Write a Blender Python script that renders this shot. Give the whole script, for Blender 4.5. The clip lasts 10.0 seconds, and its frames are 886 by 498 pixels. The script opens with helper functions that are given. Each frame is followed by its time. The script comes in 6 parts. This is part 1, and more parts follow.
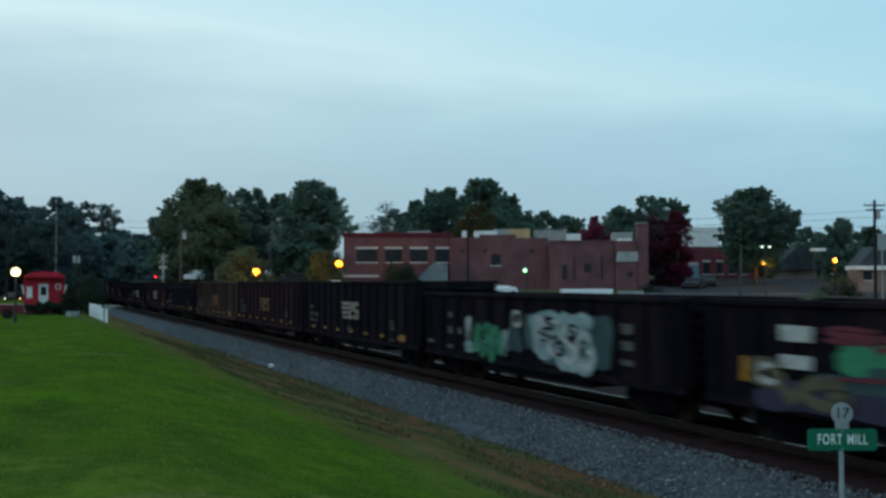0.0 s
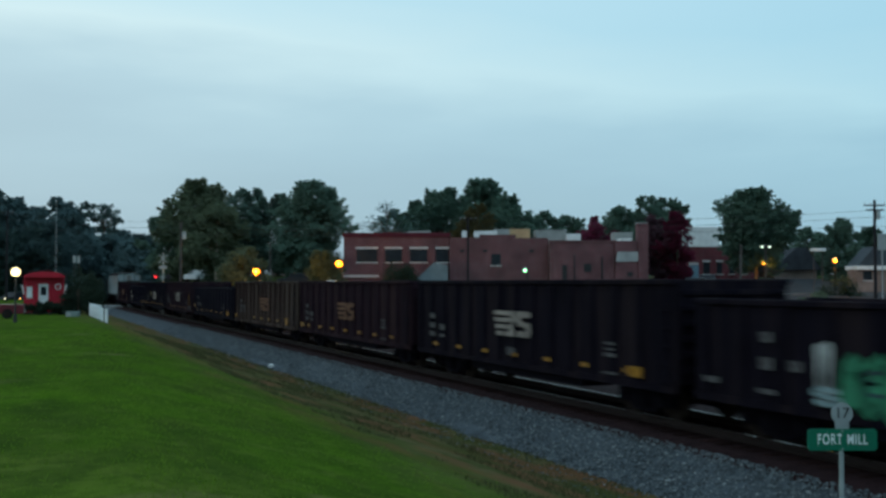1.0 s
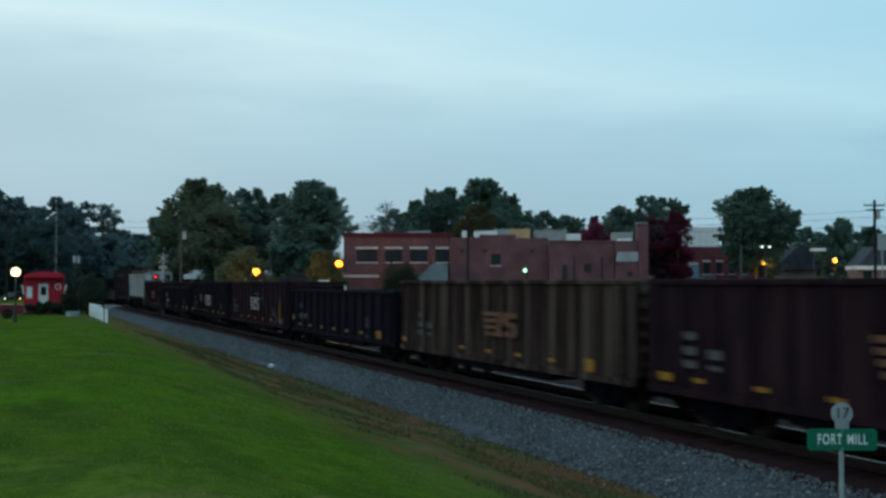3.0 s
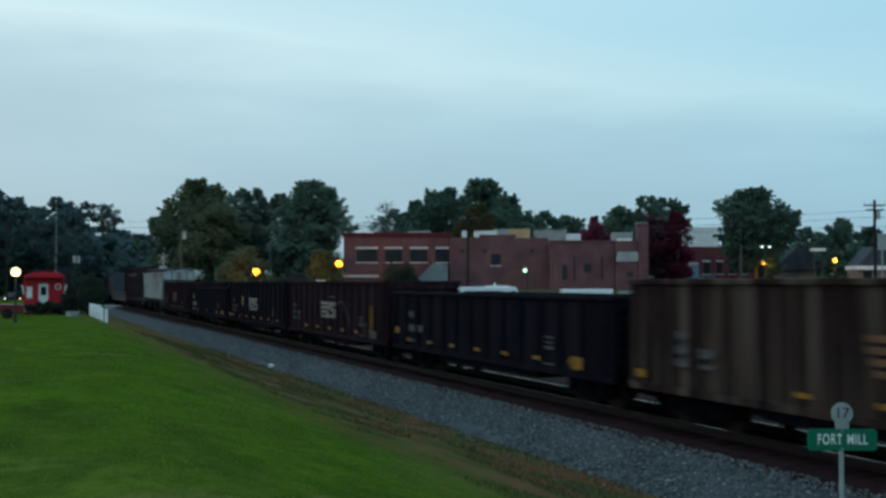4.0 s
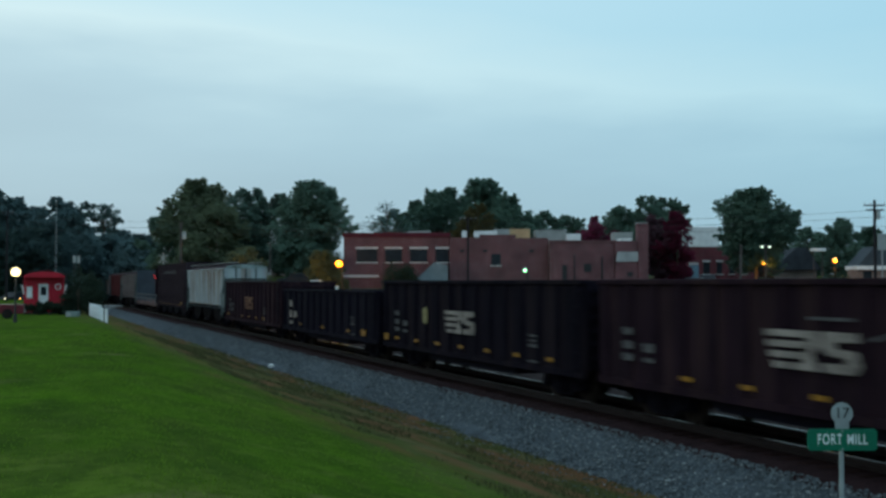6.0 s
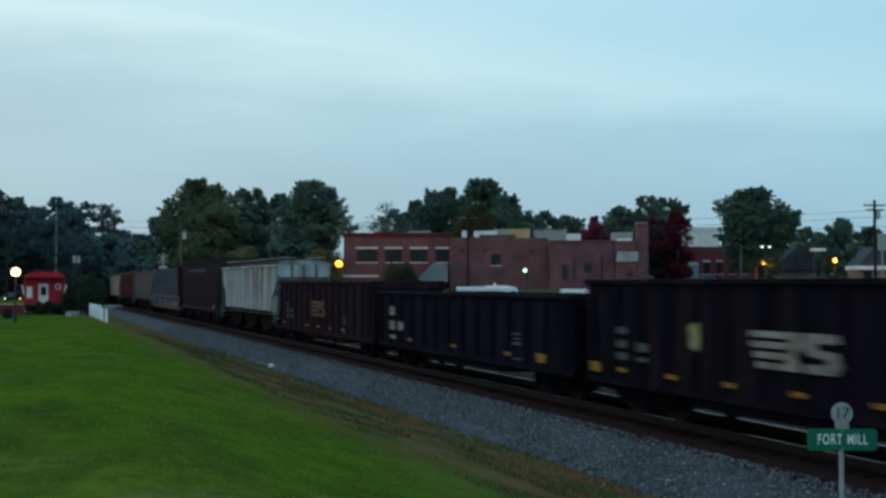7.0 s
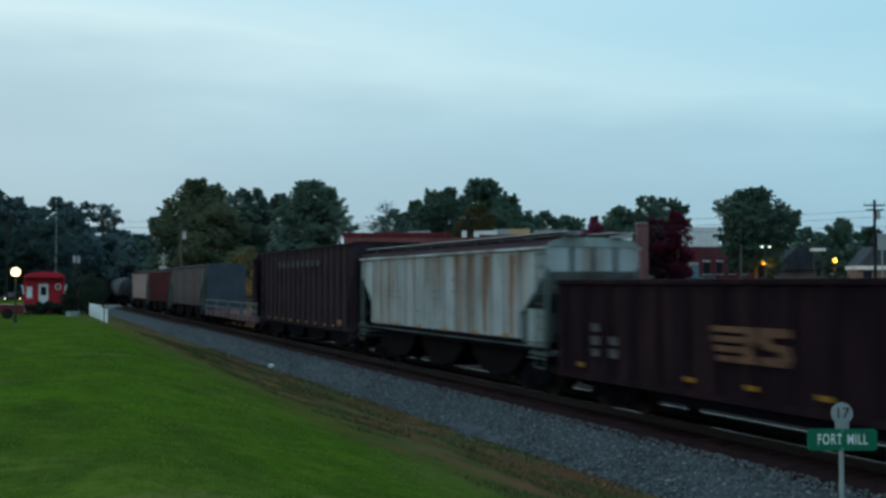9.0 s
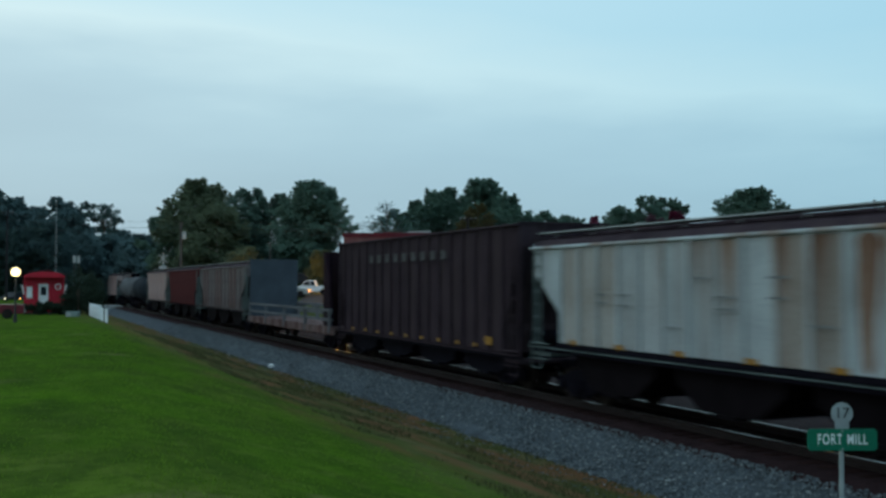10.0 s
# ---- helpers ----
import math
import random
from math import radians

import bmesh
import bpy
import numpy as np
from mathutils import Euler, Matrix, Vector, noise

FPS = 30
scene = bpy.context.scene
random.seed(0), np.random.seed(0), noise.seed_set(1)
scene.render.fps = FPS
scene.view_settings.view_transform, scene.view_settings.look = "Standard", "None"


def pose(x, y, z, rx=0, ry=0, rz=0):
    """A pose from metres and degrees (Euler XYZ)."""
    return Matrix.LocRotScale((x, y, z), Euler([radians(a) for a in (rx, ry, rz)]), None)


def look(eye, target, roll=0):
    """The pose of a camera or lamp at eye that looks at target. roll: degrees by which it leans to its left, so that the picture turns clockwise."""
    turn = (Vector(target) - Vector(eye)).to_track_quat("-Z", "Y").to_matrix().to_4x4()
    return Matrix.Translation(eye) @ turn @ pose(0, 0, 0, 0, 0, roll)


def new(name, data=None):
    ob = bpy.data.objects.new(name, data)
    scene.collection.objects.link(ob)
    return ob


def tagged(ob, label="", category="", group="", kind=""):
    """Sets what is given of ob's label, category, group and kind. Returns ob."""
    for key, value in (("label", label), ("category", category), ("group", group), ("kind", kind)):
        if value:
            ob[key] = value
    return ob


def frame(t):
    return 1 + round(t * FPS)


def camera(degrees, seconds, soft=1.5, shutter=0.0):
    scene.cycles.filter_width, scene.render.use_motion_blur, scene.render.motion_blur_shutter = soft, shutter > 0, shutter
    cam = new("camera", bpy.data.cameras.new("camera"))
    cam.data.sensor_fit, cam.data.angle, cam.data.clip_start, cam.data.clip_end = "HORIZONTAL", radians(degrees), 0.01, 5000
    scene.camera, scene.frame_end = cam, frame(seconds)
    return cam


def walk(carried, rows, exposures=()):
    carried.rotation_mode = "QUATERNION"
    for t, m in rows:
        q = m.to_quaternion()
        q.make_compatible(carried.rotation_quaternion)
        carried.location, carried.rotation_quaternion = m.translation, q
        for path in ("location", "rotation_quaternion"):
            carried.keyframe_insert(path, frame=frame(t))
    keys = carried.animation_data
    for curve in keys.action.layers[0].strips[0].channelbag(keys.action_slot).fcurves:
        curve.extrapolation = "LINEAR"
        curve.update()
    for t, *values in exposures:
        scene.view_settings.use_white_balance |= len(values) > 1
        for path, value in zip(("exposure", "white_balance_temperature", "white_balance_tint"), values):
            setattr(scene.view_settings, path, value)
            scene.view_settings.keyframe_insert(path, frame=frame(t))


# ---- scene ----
ALPHA = 22.62                      # bearing of the view, degrees right of the track
EYE = (0.0, 0.0, 3.2)              # the railhead is z = 0
cam = camera(46.4, 10.0, soft=2.9, shutter=0.7)
view = pose(*EYE, 91.864, 0, -ALPHA)
walk(cam, [(0.0, view), (10.0, view)], exposures=[(0.0, 0.0), (10.0, 0.0)])

TRACK = 15.08                      # distance of the track's centre line
SPEED = 15.6                       # train, metres a second
TOWN = Matrix.Rotation(radians(-ALPHA), 4, "Z")   # the town's street grid: x along the street, y away


# ---- world and light ----
def build_world():
    w = bpy.data.worlds.new("dusk_sky")
    scene.world = w
    w.use_nodes = True
    nt = w.node_tree
    nt.nodes.clear()
    N, L = nt.nodes.new, nt.links.new
    out, bg = N("ShaderNodeOutputWorld"), N("ShaderNodeBackground")
    sky = N("ShaderNodeTexSky")
    sky.sky_type, sky.sun_disc = "NISHITA", False
    sky.sun_elevation, sky.sun_rotation = radians(8), radians(250)
    dim = N("ShaderNodeMix"); dim.data_type = "RGBA"; dim.blend_type = "MULTIPLY"
    dim.inputs[0].default_value = 1.0
    dim.inputs[7].default_value = (0.08, 0.08, 0.08, 1)
    L(sky.outputs[0], dim.inputs[6])
    tc = N("ShaderNodeTexCoord")
    # layered cloud: wide flat streaks
    mp = N("ShaderNodeMapping"); mp.inputs["Scale"].default_value = (1.3, 1.3, 6.0)
    mp.inputs["Rotation"].default_value = (0.05, -0.05, 0.3)
    L(tc.outputs["Generated"], mp.inputs[0])
    n1 = N("ShaderNodeTexNoise"); n1.inputs["Scale"].default_value = 1.5
    n1.inputs["Detail"].default_value = 5; n1.inputs["Roughness"].default_value = 0.5
    L(mp.outputs[0], n1.inputs[0])
    band = N("ShaderNodeMath"); band.operation = "MULTIPLY_ADD"
    band.inputs[1].default_value = 0.16; L(n1.outputs[0], band.inputs[0])
    # the bands of cloud sink towards the east
    sink = N("ShaderNodeVectorMath"); sink.operation = "DOT_PRODUCT"
    sink.inputs[1].default_value = (0.092, -0.038, 1.0)
    L(tc.outputs["Generated"], sink.inputs[0])
    L(sink.outputs["Value"], band.inputs[2])
    ramp = N("ShaderNodeValToRGB")
    L(band.outputs[0], ramp.inputs[0])
    e = ramp.color_ramp.elements
    e[0].position, e[0].color = 0.09, (0.345, 0.510, 0.620, 1)
    e[1].position, e[1].color = 0.85, (0.70, 0.97, 1.15, 1)
    for p, c in ((0.15, (0.385, 0.570, 0.680, 1)), (0.20, (0.425, 0.630, 0.745, 1)), (0.235, (0.475, 0.695, 0.805, 1)), (0.280, (0.635, 0.870, 0.945, 1)), (0.335, (0.550, 0.825, 0.945, 1))):
        el = e.new(p); el.color = c
    # the side of the set sun is paler
    side = N("ShaderNodeVectorMath"); side.operation = "DOT_PRODUCT"
    side.inputs[1].default_value = (-0.78, 0.62, 0.0)
    L(tc.outputs["Generated"], side.inputs[0])
    sr = N("ShaderNodeMapRange"); sr.inputs[1].default_value, sr.inputs[2].default_value = -0.2, 0.65
    L(side.outputs["Value"], sr.inputs[0])
    tint = N("ShaderNodeMix"); tint.data_type = "RGBA"
    tint.inputs[6].default_value, tint.inputs[7].default_value = (0.73, 0.865, 0.925, 1), (1.15, 1.09, 1.05, 1)
    L(sr.outputs[0], tint.inputs[0])
    mix = N("ShaderNodeMix"); mix.data_type = "RGBA"
    mix.inputs[0].default_value = 0.9
    L(dim.outputs[2], mix.inputs[6]); L(ramp.outputs[0], mix.inputs[7])
    sky_out = N("ShaderNodeMix"); sky_out.data_type = "RGBA"; sky_out.blend_type = "MULTIPLY"
    sky_out.inputs[0].default_value = 1.0
    L(mix.outputs[2], sky_out.inputs[6]); L(tint.outputs[2], sky_out.inputs[7])
    L(sky_out.outputs[2], bg.inputs[0])
    bg.inputs[1].default_value = 1.0
    L(bg.outputs[0], out.inputs[0])


build_world()
sun_data = bpy.data.lights.new("overcast_sun", "SUN")
sun_data.energy, sun_data.angle, sun_data.color = 0.12, radians(60), (1.0, 0.95, 0.88)
new("overcast_sun", sun_data).matrix_world = look((0, 0, 60), (40, 25, 0))


# ---- materials ----
def material(name, base, dark=None, scale=1.0, fine=30.0, rough=0.85, metal=0.0, bump=0.25, amount=0.6,
             streak=None, streak_amount=0.0, stretch=(6, 6, 0.35), rnd=0.0, glow=None, spec=0.3, runs=None):
    """A surface with two scales of variation, and streaks of a second colour where it has weathered."""
    m = bpy.data.materials.new(name)
    m.use_nodes = True
    nt = m.node_tree
    N, L = nt.nodes.new, nt.links.new
    b = nt.nodes["Principled BSDF"]
    dark = dark or tuple(c * 0.6 for c in base)
    tc = N("ShaderNodeTexCoord")
    big, small = N("ShaderNodeTexNoise"), N("ShaderNodeTexNoise")
    big.inputs["Scale"].default_value, small.inputs["Scale"].default_value = scale, fine
    big.inputs["Detail"].default_value, small.inputs["Detail"].default_value = 6, 3
    where = tc.outputs["Object"]
    if rnd:
        # alike pieces share a mesh: each takes its own stretch of the pattern
        oi = N("ShaderNodeObjectInfo")
        shift = N("ShaderNodeVectorMath"); shift.operation = "MULTIPLY_ADD"
        shift.inputs[1].default_value = (41.0, 67.0, 0.0)
        L(oi.outputs["Random"], shift.inputs[0]); L(where, shift.inputs[2])
        where = shift.outputs[0]
    L(where, big.inputs[0]); L(where, small.inputs[0])
    add = N("ShaderNodeMath"); add.operation = "MULTIPLY_ADD"; add.inputs[1].default_value = 0.45
    L(small.outputs[0], add.inputs[0]); L(big.outputs[0], add.inputs[2])
    ramp = N("ShaderNodeMapRange")
    ramp.inputs[1].default_value, ramp.inputs[2].default_value = 0.72 - 0.36 * amount, 0.72 + 0.36 * amount
    L(add.outputs[0], ramp.inputs[0])
    mix = N("ShaderNodeMix"); mix.data_type = "RGBA"
    mix.inputs[6].default_value, mix.inputs[7].default_value = (*dark, 1), (*base, 1)
    L(ramp.outputs[0], mix.inputs[0])
    col = mix.outputs[2]
    if streak:
        mp = N("ShaderNodeMapping"); mp.inputs["Scale"].default_value = stretch
        L(where, mp.inputs[0])
        sn = N("ShaderNodeTexNoise"); sn.inputs["Scale"].default_value = 0.55; sn.inputs["Detail"].default_value = 5
        L(mp.outputs[0], sn.inputs[0])
        sr = N("ShaderNodeMapRange")
        sr.inputs[1].default_value, sr.inputs[2].default_value = 0.46, 0.66
        sr.inputs[4].default_value = streak_amount
        L(sn.outputs[0], sr.inputs[0])
        fac = sr.outputs[0]
        if runs:
            # rust that has run down from the top edge
            sep = N("ShaderNodeSeparateXYZ"); L(tc.outputs["Object"], sep.inputs[0])
            dn = N("ShaderNodeMapRange")
            dn.inputs[1].default_value, dn.inputs[2].default_value, dn.inputs[3].default_value = runs[0], runs[1], 0.35
            L(sep.outputs[2], dn.inputs[0])
            ml = N("ShaderNodeMath"); ml.operation = "MULTIPLY"
            L(fac, ml.inputs[0]); L(dn.outputs[0], ml.inputs[1])
            fac = ml.outputs[0]
        mx = N("ShaderNodeMix"); mx.data_type = "RGBA"
        mx.inputs[7].default_value = (*streak, 1)
        L(fac, mx.inputs[0]); L(col, mx.inputs[6])
        col = mx.outputs[2]
    if rnd:
        vr = N("ShaderNodeMapRange")
        vr.inputs[3].default_value, vr.inputs[4].default_value = 1 - rnd, 1 + rnd
        L(oi.outputs["Random"], vr.inputs[0])
        mm = N("ShaderNodeMix"); mm.data_type = "RGBA"; mm.blend_type = "MULTIPLY"; mm.inputs[0].default_value = 1
        L(col, mm.inputs[6]); L(vr.outputs[0], mm.inputs[7])
        col = mm.outputs[2]
    L(col, b.inputs["Base Color"])
    b.inputs["Roughness"].default_value, b.inputs["Metallic"].default_value = rough, metal
    b.inputs["Specular IOR Level"].default_value = spec if rough < 0.66 else spec * 0.1
    if bump:
        bp = N("ShaderNodeBump"); bp.inputs["Strength"].default_value = bump; bp.inputs["Distance"].default_value = 0.03
        L(small.outputs[0], bp.inputs["Height"]); L(bp.outputs[0], b.inputs["Normal"])
    if glow:
        b.inputs["Emission Color"].default_value = (*glow[:3], 1)
        b.inputs["Emission Strength"].default_value = glow[3]
    return m


def leaf_material(name, base, dark):
    """Foliage: colour varies from clump to clump and leaf to leaf."""
    m = bpy.data.materials.new(name)
    m.use_nodes = True
    nt = m.node_tree
    N, L = nt.nodes.new, nt.links.new
    b = nt.nodes["Principled BSDF"]
    tc, geo = N("ShaderNodeTexCoord"), N("ShaderNodeNewGeometry")
    n = N("ShaderNodeTexNoise"); n.inputs["Scale"].default_value = 0.5; n.inputs["Detail"].default_value = 3
    L(tc.outputs["Object"], n.inputs[0])
    ad = N("ShaderNodeMath"); ad.operation = "MULTIPLY_ADD"; ad.inputs[1].default_value = 0.5
    L(geo.outputs["Random Per Island"], ad.inputs[0]); L(n.outputs[0], ad.inputs[2])
    r = N("ShaderNodeMapRange"); r.inputs[1].default_value, r.inputs[2].default_value = 0.4, 1.1
    L(ad.outputs[0], r.inputs[0])
    mix = N("ShaderNodeMix"); mix.data_type = "RGBA"
    mix.inputs[6].default_value, mix.inputs[7].default_value = (*dark, 1), (*base, 1)
    L(r.outputs[0], mix.inputs[0]); L(mix.outputs[2], b.inputs["Base Color"])
    b.inputs["Roughness"].default_value = 0.8
    b.inputs["Specular IOR Level"].default_value = 0.05
    # thin leaves let part of the sky's light through
    thin, both = N("ShaderNodeBsdfTranslucent"), N("ShaderNodeMixShader")
    L(mix.outputs[2], thin.inputs[0])
    both.inputs[0].default_value = 0.38
    L(b.outputs[0], both.inputs[1]); L(thin.outputs[0], both.inputs[2])
    L(both.outputs[0], nt.nodes["Material Output"].inputs[0])
    return m


def ground_material():
    """Mown lawn that turns to dry grass and bare clay on the slope by the track, worn gravel and grass beyond it."""
    m = bpy.data.materials.new("lawn_and_verge")
    m.use_nodes = True
    nt = m.node_tree
    N, L = nt.nodes.new, nt.links.new
    b = nt.nodes["Principled BSDF"]
    tc = N("ShaderNodeTexCoord")
    sep = N("ShaderNodeSeparateXYZ"); L(tc.outputs["Object"], sep.inputs[0])

    def nz(s, d=5, stretch=None):
        n = N("ShaderNodeTexNoise"); n.inputs["Scale"].default_value = s; n.inputs["Detail"].default_value = d
        if stretch:
            mp = N("ShaderNodeMapping"); mp.inputs["Scale"].default_value = stretch
            L(tc.outputs["Object"], mp.inputs[0]); L(mp.outputs[0], n.inputs[0])
        else:
            L(tc.outputs["Object"], n.inputs[0])
        return n.outputs[0]

    def rng(v, a, c, lo=0.0, hi=1.0):
        r = N("ShaderNodeMapRange")
        for k, x in zip((1, 2, 3, 4), (a, c, lo, hi)):
            r.inputs[k].default_value = x
        L(v, r.inputs[0])
        return r.outputs[0]

    def mixc(f, a, c):
        x = N("ShaderNodeMix"); x.data_type = "RGBA"
        L(f, x.inputs[0])
        for sock, v in ((x.inputs[6], a), (x.inputs[7], c)):
            if isinstance(v, tuple):
                sock.default_value = (*v, 1)
            else:
                L(v, sock)
        return x.outputs[2]

    patch, tuft, blade = nz(0.28), nz(2.2, 6), nz(38, 3)
    lawn = mixc(rng(patch, 0.38, 0.62), (0.043, 0.078, 0.011), (0.064, 0.134, 0.010))
    lawn = mixc(rng(tuft, 0.42, 0.66, 0, 0.5), lawn, (0.082, 0.138, 0.018))
    lawn = mixc(rng(blade, 0.35, 0.65, 0.3, 0.0), lawn, (0.024, 0.056, 0.007))
    lawn = mixc(rng(nz(0.16, 4, (1.6, 0.7, 1)), 0.50, 0.66, 0, 0.3), lawn, (0.074, 0.092, 0.020))
    lawn = mixc(rng(nz(0.42, 5, (0.8, 0.35, 1)), 0.54, 0.66, 0, 0.6), lawn, (0.108, 0.142, 0.026))
    lawn = mixc(rng(nz(0.75, 5, (0.9, 0.4, 1)), 0.50, 0.62, 0, 0.75), lawn, (0.036, 0.064, 0.011))
    lawn = mixc(rng(nz(2.4, 6, (0.8, 0.6, 1)), 0.48, 0.60, 0, 0.6), lawn, (0.034, 0.070, 0.009))
    lawn = mixc(rng(nz(3.1, 6, (0.6, 0.8, 1)), 0.54, 0.66, 0, 0.45), lawn, (0.098, 0.134, 0.026))
    lawn = mixc(rng(nz(1.1, 4, (0.8, 0.45, 1)), 0.48, 0.62, 0, 0.3), lawn, (0.072, 0.150, 0.010))
    lawn = mixc(rng(nz(1.35, 5, (0.8, 0.45, 1)), 0.52, 0.64, 0, 0.35), lawn, (0.034, 0.060, 0.012))
    lawn = mixc(rng(nz(7.0, 4), 0.46, 0.60, 0, 0.40), lawn, (0.024, 0.050, 0.008))
    lawn = mixc(rng(nz(0.55, 3, (0.5, 1.0, 1)), 0.64, 0.72, 0, 0.6), lawn, (0.160, 0.145, 0.062))
    dry = mixc(rng(tuft, 0.35, 0.65), (0.056, 0.064, 0.025), (0.110, 0.094, 0.046))
    clay = mixc(rng(nz(0.55, 4, (1.6, 0.5, 1)), 0.46, 0.58, 0, 0.85), dry, (0.134, 0.068, 0.038))
    clay = mixc(rng(nz(0.9, 5, (1.2, 0.45, 1)), 0.50, 0.62, 0, 0.65), clay, (0.044, 0.062, 0.018))
    wob = N("ShaderNodeMath"); wob.operation = "MULTIPLY_ADD"; wob.inputs[1].default_value = 3.4
    lean = N("ShaderNodeMath"); lean.operation = "MULTIPLY_ADD"; lean.inputs[1].default_value = 0.030
    L(sep.outputs[1], lean.inputs[0]); L(sep.outputs[0], lean.inputs[2])
    L(nz(0.30, 6), wob.inputs[0]); L(lean.outputs[0], wob.inputs[2])
    edge = rng(wob.outputs[0], 6.7, 10.6)
    c1 = mixc(edge, lawn, clay)
    far = mixc(rng(nz(0.12), 0.4, 0.6), (0.045, 0.060, 0.020), (0.075, 0.072, 0.045))
    c2 = mixc(rng(sep.outputs[0], 16.0, 20.0), c1, far)
    L(c2, b.inputs["Base Color"])
    b.inputs["Roughness"].default_value = 0.95
    b.inputs["Specular IOR Level"].default_value = 0.0
    bp = N("ShaderNodeBump"); bp.inputs["Strength"].default_value = 0.7; bp.inputs["Distance"].default_value = 0.06
    L(blade, bp.inputs["Height"]); L(bp.outputs[0], b.inputs["Normal"])
    return m


